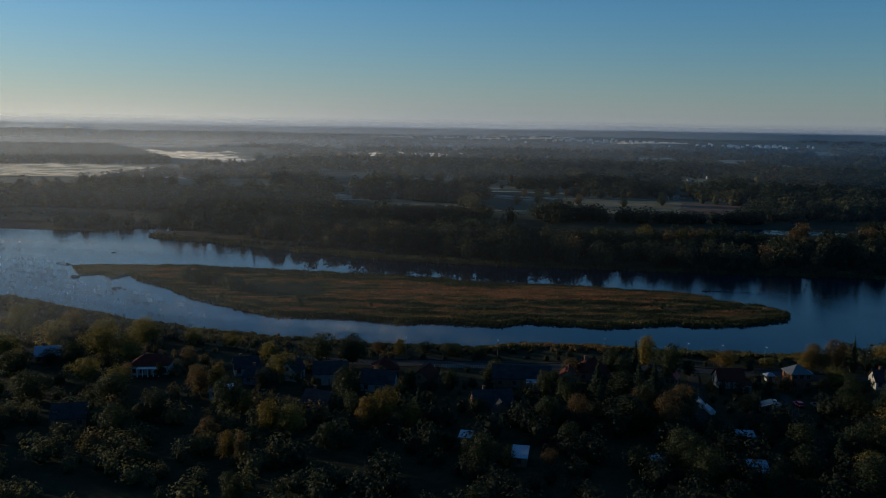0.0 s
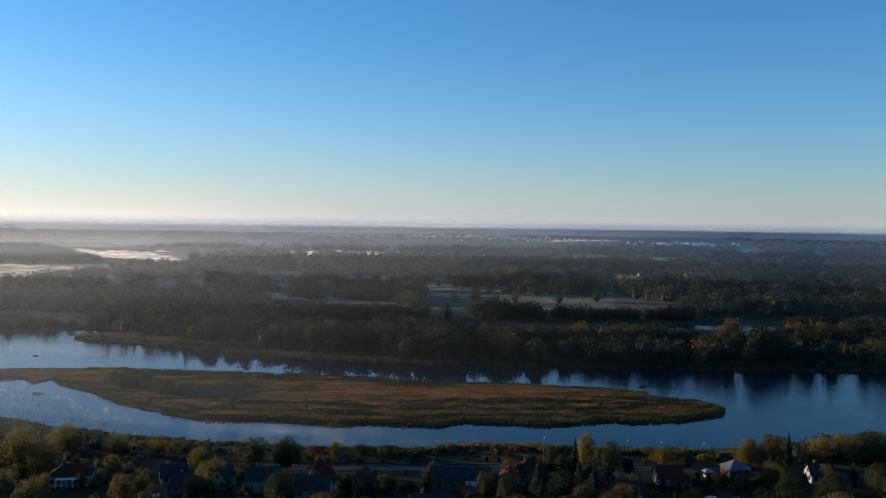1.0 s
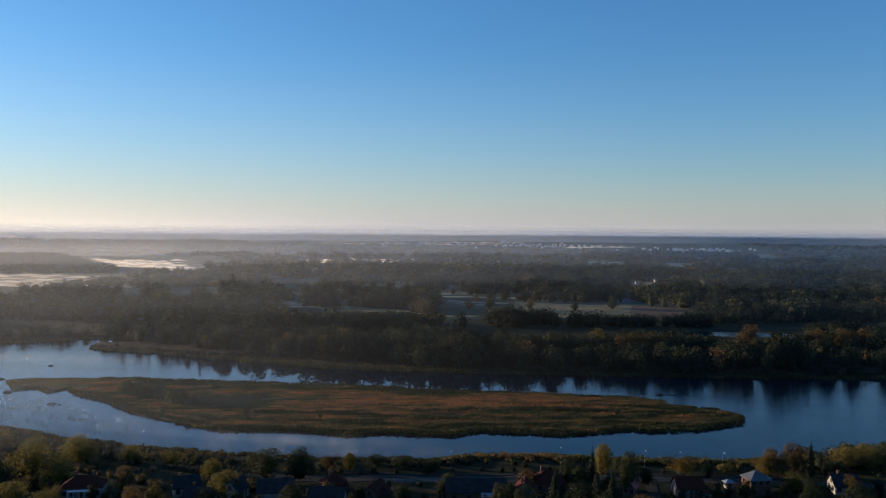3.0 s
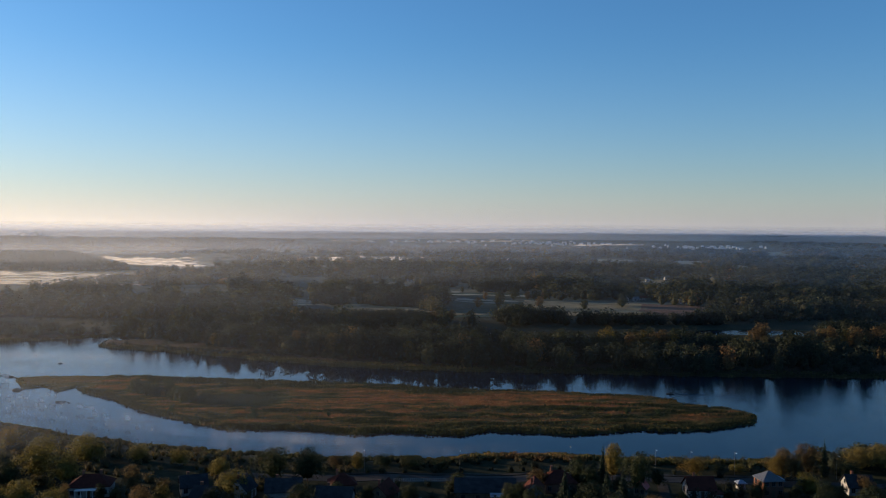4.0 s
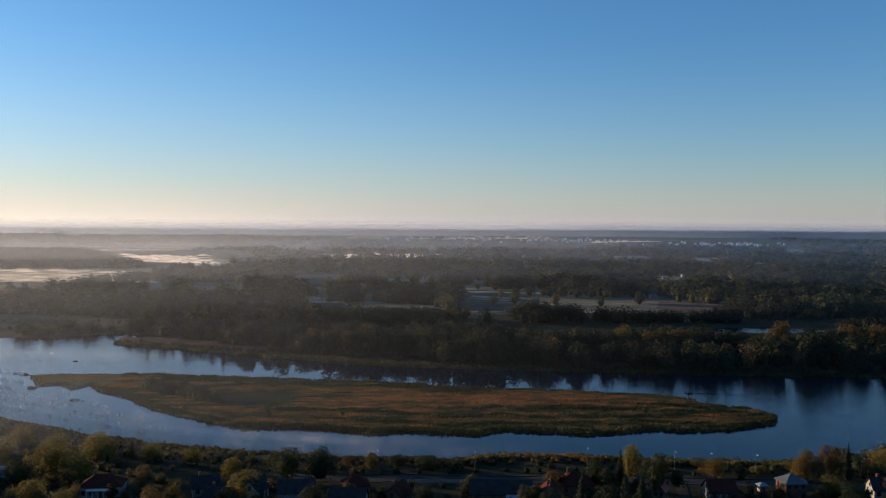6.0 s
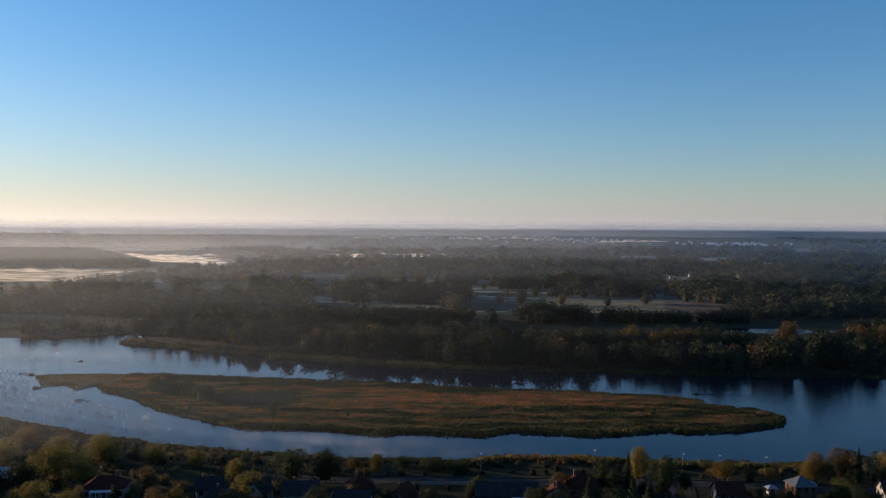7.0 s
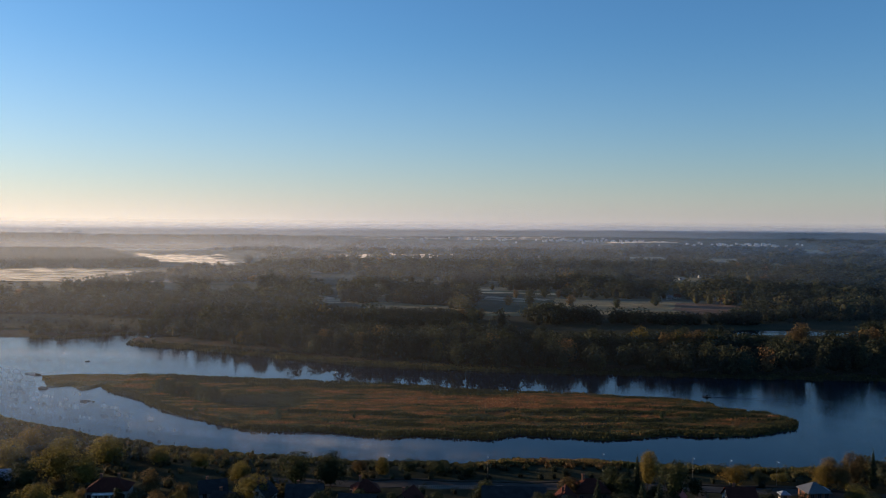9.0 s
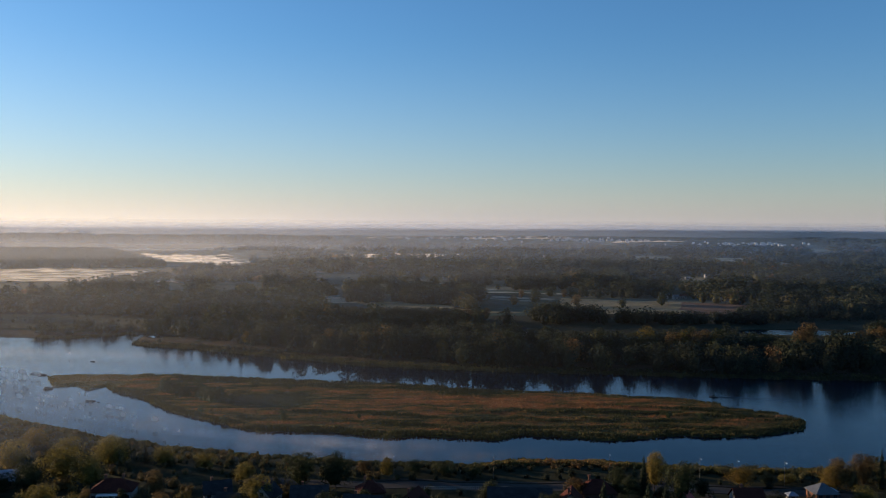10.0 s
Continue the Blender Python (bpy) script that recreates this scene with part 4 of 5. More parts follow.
# tall dark trees shading the gardens (x, y, height, kind, form, spread)
for x, y, h, kind, form, s in [(48, 251, 15, "spruce", 0, 1.2), (54, 243, 13, "green", 1, 1.1), (60, 249, 16, "spruce", 1, 1.3), (66, 254, 14, "spruce", 0, 1.2), (58, 232, 13, "green", 2, 1.0), (70, 233, 12, "rust", 1, 1.1), (63, 224, 12, "rust", 0, 1.1), (46, 236, 13, "spruce", 1, 1.2), (38, 243, 11, "green", 0, 1.0), (52, 222, 12, "green", 3, 1.3),
                               (30, 226, 10, "green", 1, 1.1), (-6, 232, 11, "spruce", 0, 1.3), (-28, 246, 12, "green", 2, 1.0), (-60, 232, 12, "green", 0, 1.1), (118, 236, 12, "green", 2, 1.1), (127, 228, 13, "green", 0, 1.1), (135, 240, 12, "green", 1, 1.2), (122, 217, 11, "green", 2, 1.0), (108, 203, 12, "green", 0, 1.2), (98, 199, 11, "spruce", 1, 1.3), (92, 208, 10, "green", 1, 1.1),
                               (131, 205, 12, "green", 2, 1.0), (143, 220, 12, "green", 0, 1.2), (151, 236, 12, "green", 1, 1.2), (156, 254, 11, "green", 2, 1.0), (128, 254, 9, "green", 0, 1.1), (86, 190, 11, "green", 2, 1.0), (62, 188, 11, "green", 0, 1.1), (98, 180, 12, "green", 1, 1.2), (120, 188, 12, "green", 2, 1.0), (10, 194, 11, "green", 0, 1.1), (-2, 204, 11, "spruce", 1, 1.2),
                               (88, 236, 8, "green", 1, 1.0), (70, 211, 10, "spruce", 0, 1.3), (32, 250, 10, "green", 2, 0.9), (3, 254, 9, "green", 0, 1.0)]:
    village_tree(x, y, h * 0.85, h * s * (0.42 if kind == "spruce" else 0.78), kind, form, turn=rg.uniform(0, 6))

made = 0
while made < 36:
    x, y = rg.uniform(-210, 215), rg.uniform(120, 330)
    if abs(x) > 0.62 * y + 15 or y > float(curve_y(NEAR_SHORE, x)) - 8:
        continue
    left, right = x < -60, x > 146
    if not (left or right or y < 235) and rg.uniform() < 0.75:
        continue
    if not clear_of_plan(x, y, 11):
        continue
    kind = rg.choice(["green", "gold", "rust", "spruce"], p=[0.7, 0.08, 0.1, 0.12])
    kind = "green" if x > 15 and kind != "spruce" and rg.uniform() < 0.7 else kind
    h = rg.uniform(5, 9)
    village_tree(x, y, h, h * (0.45 if kind == "spruce" else rg.uniform(0.75, 1.15)), kind, rg.randint(4), turn=rg.uniform(0, 6))
    made += 1


# shrubs along the near shore, joined
SHRUBS = far_protos(120, 0.06, (61, 62, 63), 0.5, 8)
FINE_SHRUBS = far_protos(240, 0.042, (64, 65, 66), 0.5, 9)
x = rg.uniform(-260, 250, 1350)
back = rg.uniform(1.0, 1, 1350) * 2 + rg.uniform(0, 1, 1350) * np.where(x < -25, 26, np.where(x > 150, 24, 16))
y = curve_y(NEAR_SHORE, x) - back
keep = (np.abs(x) < 262) & ~((x > 68) & (x < 148) & (rg.uniform(size=1350) < 0.75)) & ~((x > -25) & (back > 18))
x, y, back = x[keep], y[keep], back[keep]
h = rg.uniform(1.6, 3.6, len(x)) * np.where(x < 75, 0.68, 1) * np.where(x > 150, 1.8, 1)
tint = np.clip(rg.normal(0.66, 0.14, len(x)) + np.where((x > 28) & (x < 68), 0.25, 0) + np.where((x > -25) & (x < 28), -0.25, 0), 0, 1)
plant("shore_shrubs", SHRUBS, x, y, h, tint, "mixed shrubs and tall grass along the near shore", 71, 1.25)

x, y = rg.uniform(-250, 230, 9500), rg.uniform(105, 375, 9500)
keep = (np.abs(x) < 0.62 * y + 15) & (y < curve_y(NEAR_SHORE, x) - 16) & (waves(x, y, 45, 81) + 0.5 * waves(x, y, 18, 82) > -0.75)
keep &= np.array([clear_of_plan(a, c, 5.0) for a, c in zip(x, y)])
x, y = x[keep][:1500], y[keep][:1500]
h = rg.uniform(1.8, 6.0, len(x)) * (0.8 - 0.1 * smooth01((-20 - x) / 60) + 0.3 * smooth01((x - 120) / 40) + 0.5 * smooth01((250 - y) / 20))
h = h * (1 - 0.4 * smooth01((y - curve_y(NEAR_SHORE, x) + 55) / 35) * (x < 140))
# sun and shade put into the tint: lighter left, darker right and near
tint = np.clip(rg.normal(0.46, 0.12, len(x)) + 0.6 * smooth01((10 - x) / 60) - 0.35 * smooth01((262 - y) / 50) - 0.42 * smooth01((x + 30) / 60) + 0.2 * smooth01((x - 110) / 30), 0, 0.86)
plant("garden_thicket", FINE_SHRUBS, x, y, h, tint, "garden trees and hedges between the houses, tinted darker for shade", 72, 1.25)

# dark scrub added on the island beside the bushes, standing in for their shadow
x, y = rg.uniform(-100, -56, 200), rg.uniform(0, 1, 200)
y = 425 - 0.22 * (x + 100) - 14 * y * (1 - 0.4 * (x + 100) / 44)
plant("shadow_scrub", SHRUBS, x, y, rg.uniform(0.8, 1.9, 200), np.clip(rg.normal(0.1, 0.08, 200), 0, 1), "low dark scrub standing in for the island bushes' shadow", 74, 1.3)

# dark shrubs added at the foot of the far wood to imitate the bank's shade, and bushes along the island's edges
x = rg.uniform(-215, 345, 600)
back = 16 * smooth01((x + 115) / 40) + rg.uniform(0.5, 1, 600) ** 2 * (14 + 40 * smooth01((x - 20) / 100))
y = curve_y(FAR_SHORE, x) + back
keep = (river_depth(x, y) < -0.5) & (pond_depth(x, y) < -0.02) & ((x > -150) | (rg.uniform(size=600) < 0.25))
x, y = x[keep], y[keep]
plant("shade_shrubs", SHRUBS, x, y, rg.uniform(1.2, 4.5, len(x)), np.clip(rg.normal(0.3, 0.16, len(x)), 0, 1), "dark shrubs added along the far shore, standing in for bank shade", 73, 1.2)
# trees close to the houses
for k, (hx, hy) in enumerate(HOUSE_PLAN[:17]):
    for s in (-1, 1):
        village_tree(hx + s * rg.uniform(3.5, 7.5), hy - rg.uniform(6.5, 9.5), rg.uniform(4, 6.5), rg.uniform(4, 6.5), rg.choice(["green", "green", "green", "rust"]), rg.randint(4), "garden trees", rg.uniform(0, 6))

# a belt of brown reeds before the far wood, the right-hand bank's shade put into the tint
x = rg.uniform(-200, 345, 5200)
y = curve_y(FAR_SHORE, x) + rg.uniform(0, 1, 5200) * 15
reeds("reed_belt", x, y, land_height(x, y), rg.uniform(0.4, 0.9, 5200), 0.4, np.clip(0.17 - 0.14 * smooth01((x - 10) / 80) + 0.06 * rg.normal(size=5200) + 0.12 * waves(x, y, 25, 88), 0, 1), "belt of brown reeds before the far wood, tinted darker rightwards for shade", 87)
# golden reeds on the open near bank
x = rg.uniform(10, 150, 9000)
y = curve_y(NEAR_SHORE, x) - rg.uniform(1, 13, 9000)
reeds("bank_reeds", x, y, land_height(x, y), rg.uniform(0.7, 1.5, 9000) * (1 + 0.3 * waves(x, y, 16, 90)), 0.26, np.clip(rg.normal(0.3, 0.06, 9000) + 0.14 * waves(x, y, 14, 91) + 0.12 * smooth01((x - 15) / 20) * smooth01((75 - x) / 20) - 0.12 * smooth01((x - 70) / 30), 0, 0.9), "golden and olive reeds on the near bank", 89)
# a fringe of reeds standing in the shallows of both shores
for shore, side, count, seed in ((FAR_SHORE, 1, 5200, 83), (NEAR_SHORE, -1, 3600, 84)):
    x = rg.uniform(-300, 345, count)
    y = curve_y(shore, x) + side * (ragged(x, 12 if side > 0 else 11) * side + rg.uniform(-0.8, 1, count) * 2.6 * (1 + 0.6 * waves(x, x, 40, seed)))
    tint = np.clip(0.07 + 0.06 * rg.normal(size=count) + 0.12 * waves(x, y, 30, seed), 0, 1)
    reeds("shore_reeds", x, y, np.maximum(land_height(x, y), -0.1), rg.uniform(0.7, 1.6, count), 0.5, tint, "brown and olive reeds along the water's edge", seed)


# ---------------------------------------------------------------- village: roads, houses, sheds
def strip(name, pts, width, mat, label, category, lift=0.06):
    """A road surface that follows the ground along a line of points."""
    p = np.array(pts, float)
    s = np.concatenate([[0], np.cumsum(np.hypot(*np.diff(p, axis=0).T))])
    t = np.linspace(0, s[-1], int(s[-1] / 2) + 2)
    cx, cy = np.interp(t, s, p[:, 0]), np.interp(t, s, p[:, 1])
    dx, dy = np.gradient(cx), np.gradient(cy)
    k = np.hypot(dx, dy)
    V, rows = [], (-0.5, -0.48, 0.0, 0.48, 0.5)
    for j, u in enumerate(rows):
        x, y = cx - dy / k * u * width, cy + dx / k * u * width
        V.append(np.stack([x, y, land_height(x, y) + (lift + 0.04 * (1 - abs(u) * 2) if 0 < j < 4 else -0.3)], 1))
    V = np.stack(V, 1)
    w = len(rows)
    i = (np.arange(len(t) - 1)[:, None] * w + np.arange(w - 1)[None]).ravel()
    me = mesh_of(name, V.reshape(-1, 3), np.stack([i, i + w, i + w + 1, i + 1], 1), mat)
    return tagged(new(name, me), label, category, kind="structure")


ROAD = [(-60, 292), (-20, 286), (60, 285), (110, 281), (140, 274), (230, 268)]
strip("road", ROAD, 7.0, ASPHALT, "grey asphalt road along the river bank", "road", 0.12)
strip("pavement", [(a, c + 5.0) for a, c in ROAD[1:5]], 1.8, GRAVEL, "pale paved footpath beside the road", "pavement", 0.2)
for a, c, e, f in LANES:
    strip("road", [(a, c - 4), (e, f), (e - 3, f - 40)], 3.4, GRAVEL, "narrow gravel lane between gardens", "lane", 0.1)

WALLS = {"white": mottled("white_render", [(0.3, (0.24, 0.23, 0.215)), (0.7, (0.34, 0.33, 0.31))], 0.4, 0.9, 3.0), "brick": mottled("red_brick", [(0.3, (0.12, 0.06, 0.042)), (0.7, (0.19, 0.095, 0.065))], 0.6, 0.9, 6.0),
         "pale": mottled("pale_plaster", [(0.3, (0.17, 0.17, 0.16)), (0.7, (0.25, 0.245, 0.23))], 0.4, 0.9, 3.0), "wood": mottled("brown_boards", [(0.3, (0.09, 0.06, 0.04)), (0.7, (0.16, 0.11, 0.07))], 0.5, 0.85, 5.0, stretch=(1, 1, 0.1)),
         "blue": mottled("blue_boards", [(0.3, (0.07, 0.09, 0.11)), (0.7, (0.11, 0.13, 0.16))], 0.5, 0.85, 5.0)}
ROOFS = {"red": mottled("red_tile_roof", [(0.3, (0.05, 0.016, 0.012)), (0.7, (0.085, 0.026, 0.018))], 0.5, 0.92, 4.0), "dark": mottled("dark_slate_roof", [(0.3, (0.022, 0.022, 0.024)), (0.7, (0.045, 0.044, 0.046))], 0.5, 0.92, 4.0),
         "grey": mottled("grey_metal_roof", [(0.3, (0.08, 0.085, 0.09)), (0.7, (0.13, 0.135, 0.14))], 0.3, 0.45, 3.0, metal=0.3), "pale": mottled("pale_sheet_roof", [(0.3, (0.2, 0.23, 0.27)), (0.7, (0.29, 0.32, 0.37))], 0.3, 0.4, 3.0, metal=0.2),
         "bright": mottled("bright_red_roof", [(0.3, (0.3, 0.03, 0.022)), (0.7, (0.4, 0.045, 0.03))], 0.5, 0.55, 4.0)}
GLASS = material("window_glass", 0.08)[0]
GLASS.node_tree.nodes["Principled BSDF"].inputs["Base Color"].default_value = (0.015, 0.018, 0.022, 1)
PAINT = mottled("white_paint", [(0.3, (0.5, 0.5, 0.48)), (0.7, (0.64, 0.64, 0.62))], 0.8, 0.6, 6.0)
FRAME = mottled("dull_frame", [(0.3, (0.1, 0.09, 0.08)), (0.7, (0.17, 0.16, 0.145))], 0.8, 0.8, 6.0)
STEEL = mottled("grey_steel", [(0.3, (0.12, 0.12, 0.12)), (0.7, (0.18, 0.18, 0.18))], 0.8, 0.6, 6.0, metal=0.6)
TYRE = mottled("tyre_rubber", [(0.3, (0.02, 0.02, 0.02)), (0.7, (0.035, 0.035, 0.035))], 2.0, 0.9, 9.0)


def box(bm, x0, x1, y0, y1, z0, z1, bevel=0.0):
    r = bmesh.ops.create_cube(bm, size=1, matrix=Matrix.Translation(((x0 + x1) / 2, (y0 + y1) / 2, (z0 + z1) / 2)) @ Matrix.Diagonal((x1 - x0, y1 - y0, z1 - z0, 1)))
    if bevel:
        bmesh.ops.bevel(bm, geom=list({e for v in r["verts"] for e in v.link_edges}), offset=bevel, segments=1, affect="EDGES")
    return bm


def solid(bm, outline_low, outline_high):
    """A closed body between two rings of points."""
    a, c = [bm.verts.new(p) for p in outline_low], [bm.verts.new(p) for p in outline_high]
    k = len(a)
    bm.faces.new(a[::-1])
    bm.faces.new(c)
    for i in range(k):
        bm.faces.new((a[i], a[(i + 1) % k], c[(i + 1) % k], c[i]))
    return bm


def set_down(thing, x, y, turn=0.0, sink=0.0):
    thing.matrix_basis = Matrix.Translation((x, y, float(land_height(np.array(x), np.array(y))) - sink)) @ Matrix.Rotation(radians(turn), 4, "Z")
    return thing


def window(parent, x, y, z, w, h, face):
    """A window on a wall that looks along face (0: -y, 1: +x, 2: +y, 3: -x)."""
    m = Matrix.Translation((x, y, z)) @ Matrix.Rotation(face * math.pi / 2, 4, "Z")
    bm = bmesh.new()
    for a in ((-w / 2 - 0.08, -w / 2, 0, h), (w / 2, w / 2 + 0.08, 0, h), (-w / 2 - 0.08, w / 2 + 0.08, h, h + 0.08), (-w / 2 - 0.12, w / 2 + 0.12, -0.1, 0), (-0.03, 0.03, 0, h)):
        box(bm, a[0], a[1], -0.09, 0.05, a[2], a[3])
    bm.transform(m)
    fr = part("window", bm, FRAME, parent)
    bm = box(bmesh.new(), -w / 2, w / 2, -0.035, 0.04, 0, h)
    bm.transform(m)
    part("pane", bm, GLASS, fr)


def house(x, y, w, d, tall, rise, roof, wall, tiles, turn, label, windows=3, chimneys=1, porch=False):
    """A house w wide, d deep; roof: 'gable' (ridge along its width), 'hip', or 'shed' (one slope)."""
    w, d, tall, rise = w * 0.86, d * 0.86, tall * 0.92, rise * 0.86
    base = new("house" if roof != "shed" else "shed")
    bm = box(bmesh.new(), -w / 2, w / 2, -d / 2, d / 2, -0.6, tall)
    if roof == "gable":
        for s in (-1, 1):
            q = [(s * w / 2, -d / 2, tall), (s * w / 2, d / 2, tall), (s * w / 2, 0, tall + rise - 0.12)]
            q2 = [(p[0] - s * 0.3, p[1], p[2]) for p in q]
            solid(bm, q2 if s > 0 else q, q if s > 0 else q2)
    part("wall", bm, WALLS[wall], base)
    o, th = 0.45, 0.16
    bm = bmesh.new()
    if roof == "gable":
        k = rise / (d / 2)
        for s in (-1, 1):
            ring = [(-w / 2 - o, s * (d / 2 + o), tall - k * o), (w / 2 + o, s * (d / 2 + o), tall - k * o), (w / 2 + o, 0, tall + rise), (-w / 2 - o, 0, tall + rise)]
            ring = ring if s < 0 else ring[::-1]
            solid(bm, ring, [(a, c, e + th) for a, c, e in ring])
    elif roof == "hip":
        k = max(w - d, 0.6) / 2
        e = [(-w / 2 - o, -d / 2 - o, tall), (w / 2 + o, -d / 2 - o, tall), (w / 2 + o, d / 2 + o, tall), (-w / 2 - o, d / 2 + o, tall)]
        low, high = [bm.verts.new(p) for p in e], [bm.verts.new((a, c, z + th)) for a, c, z in e]
        r = [bm.verts.new((-k, 0, tall + rise)), bm.verts.new((k, 0, tall + rise))]
        bm.faces.new(low[::-1])
        for i in range(4):
            bm.faces.new((low[i], low[(i + 1) % 4], high[(i + 1) % 4], high[i]))
        bm.faces.new((high[0], high[1], r[1], r[0]))
        bm.faces.new((high[1], high[2], r[1]))
        bm.faces.new((high[2], high[3], r[0], r[1]))
        bm.faces.new((high[3], high[0], r[0]))
    else:
        ring = [(-w / 2 - 0.3, -d / 2 - 0.3, tall), (w / 2 + 0.3, -d / 2 - 0.3, tall), (w / 2 + 0.3, d / 2 + 0.3, tall + rise), (-w / 2 - 0.3, d / 2 + 0.3, tall + rise)]
        solid(bm, ring, [(a, c, e + 0.08) for a, c, e in ring])
        for s in (-1, 1):
            q = [(s * w / 2, -d / 2, tall), (s * w / 2, d / 2, tall), (s * w / 2, d / 2, tall + rise)]
            q2 = [(p[0] - s * 0.12, p[1], p[2]) for p in q]
            solid(bm, q2 if s > 0 else q, q if s > 0 else q2)
    part("roof", bm, ROOFS[tiles], base)
    if roof != "shed":
        for c in range(chimneys):
            cx = w * (-0.2 + 0.42 * c)
            bm = box(bmesh.new(), cx - 0.35, cx + 0.35, 0.2, 0.9, tall + rise * 0.6, tall + rise + 0.9)
            box(bm, cx - 0.42, cx + 0.42, 0.13, 0.97, tall + rise + 0.9, tall + rise + 1.05)
            part("chimney", bm, WALLS["brick"], base)
    for level in range(2 if tall > 4.5 else 1):
        z = 0.9 + 2.7 * level
        for i in range(windows):
            u = -w / 2 + w * (i + 0.5) / windows
            if i == windows // 2 and level == 0 and roof != "shed":
                bm = box(bmesh.new(), u - 0.5, u + 0.5, -d / 2 - 0.07, -d / 2 + 0.03, 0, 2.1)
                dr = part("door", bm, WALLS["wood"], base)
                part("handle", box(bmesh.new(), u + 0.3, u + 0.42, -d / 2 - 0.13, -d / 2 - 0.07, 0.95, 1.05), STEEL, dr)
            else:
                window(base, u, -d / 2, z, 1.1, 1.3, 0)
        for i in range(2 if roof != "shed" else 0):
            v = -d / 2 + d * (i + 0.5) / 2
            window(base, -w / 2, v, z, 1.0, 1.3, 3)
    if roof == "gable" and rise > 2.6:
        window(base, -w / 2, 0, tall + 0.3, 0.9, 1.1, 3)
    if porch:
        bm = box(bmesh.new(), -w * 0.3, w * 0.3, -d / 2 - 2.2, -d / 2 - 0.1, 2.6, 2.8)
        part("porch_roof", bm, PAINT, base)
        for i in range(5):
            u = -w * 0.28 + w * 0.14 * i
            bm = bmesh.new()
            bmesh.ops.create_cone(bm, cap_ends=True, segments=8, radius1=0.16, radius2=0.13, depth=3.0, matrix=Matrix.Translation((u, -d / 2 - 2.0, 1.1)))
            part("column", bm, PAINT, base)
    set_down(base, x, y, turn)
    return tagged(base, label, "house" if roof != "shed" else "shed", "village houses" if roof != "shed" else "village sheds")


house(115, 266, 7.6, 7.4, 5.4, 3.0, "hip", "brick", "grey", 4, "two-storey brick house with a grey metal hip roof", 3, 0)
house(144, 267, 9, 7.5, 3.0, 3.4, "gable", "white", "dark", -6, "white-gabled house with a dark roof catching the sun", 3)
house(93, 266, 9.5, 8, 3.0, 3.4, "gable", "white", "red", 0, "low white house with a dark red roof", 3)
house(96, 259, 3.6, 3.5, 2.8, 0.5, "shed", "white", "red", 0, "small white annex with a flat roof", 1)
house(75, 267, 4.6, 4.2, 3.0, 2.4, "gable", "wood", "bright", 60, "small wooden house with a bright red roof", 2)
house(50, 273, 12, 9, 3.2, 4.0, "hip", "brick", "red", 2, "brick house with a steep dark red hip roof", 3)
house(41, 264, 9, 7, 3.2, 3.4, "gable", "blue", "red", 80, "blue boarded house with a weathered red roof", 2)
house(26, 264, 21, 9, 3.4, 3.6, "gable", "wood", "dark", -4, "long dark-roofed wooden barn", 4, 0)
house(15, 238, 13, 9, 3.4, 4.0, "gable", "wood", "dark", 10, "brown boarded house with a dark roof", 4, 1)
house(17, 233, 6, 6, 3.2, 2.8, "gable", "wood", "dark", 100, "brown front wing with a steep dark gable", 2, 0)
house(-5, 262, 10, 8, 3.2, 3.6, "gable", "wood", "red", 70, "wooden house with a dull red roof", 3)
house(-19, 257, 12, 8, 3.2, 3.8, "gable", "white", "dark", -8, "white house with a navy slate roof", 3)
house(-35, 264, 12, 8.5, 4.2, 3.4, "gable", "pale", "dark", 4, "pale house with a dark roof and arched porch", 3)
house(-18, 272, 9, 8, 3.4, 3.6, "hip", "wood", "red", 12, "wooden house with a dark red hip roof", 3)
house(-48, 267, 8, 7, 3.4, 3.6, "gable", "white", "dark", 75, "house with a white gable and dark roof", 2)
house(-95, 272, 14, 9, 3.4, 3.6, "hip", "white", "red", 6, "white villa with a red roof and columned porch", 5, 2, True)
house(-64, 272, 9, 7, 3.0, 3.2, "gable", "pale", "dark", 20, "pale cottage with a dark roof", 3)
house(-58, 262, 8, 6.5, 2.8, 3.0, "gable", "blue", "dark", -15, "blue cottage with a dark roof", 2)
house(-66, 248, 8, 6, 2.6, 0.8, "shed", "pale", "pale", 14, "workshop with a pale sheet roof", 2)
house(-134, 283, 9, 7, 3.0, 2.8, "gable", "wood", "pale", 15, "wooden house with a pale sheet roof", 3)
house(-150, 253, 8, 6, 2.6, 0.9, "shed", "wood", "pale", 8, "shed with a pale sheet roof", 1)
house(7, 213, 3.4, 4.6, 2.4, 0.5, "shed", "wood", "pale", -12, "garden shed with a pale blue sheet roof", 1)
house(20, 200, 4.2, 7, 2.6, 0.9, "shed", "wood", "pale", -10, "long shed with a pale blue sheet roof", 1)
house(81, 216, 5, 4, 2.5, 0.6, "shed", "pale", "pale", -4, "garage with a pale sheet roof", 2)
house(76, 193, 5, 7, 2.6, 0.9, "shed", "pale", "pale", -8, "shed with a worn pale sheet roof", 1)
house(53, 197, 3, 5, 2.4, 0.5, "shed", "wood", "pale", 5, "narrow shed with a pale roof", 1)
house(97, 240, 5, 6, 2.4, 1.2, "gable", "wood", "grey", 75, "small greenish outbuilding with a grey roof", 1, 0)
house(109, 273, 2.8, 2.6, 2.0, 1.2, "hip", "white", "pale", 0, "small white pavilion with a pale pointed roof", 1, 0)
house(122, 276, 3.4, 3, 2.4, 1.2, "hip", "white", "pale", 0, "small white kiosk beside the brick house", 1, 0)
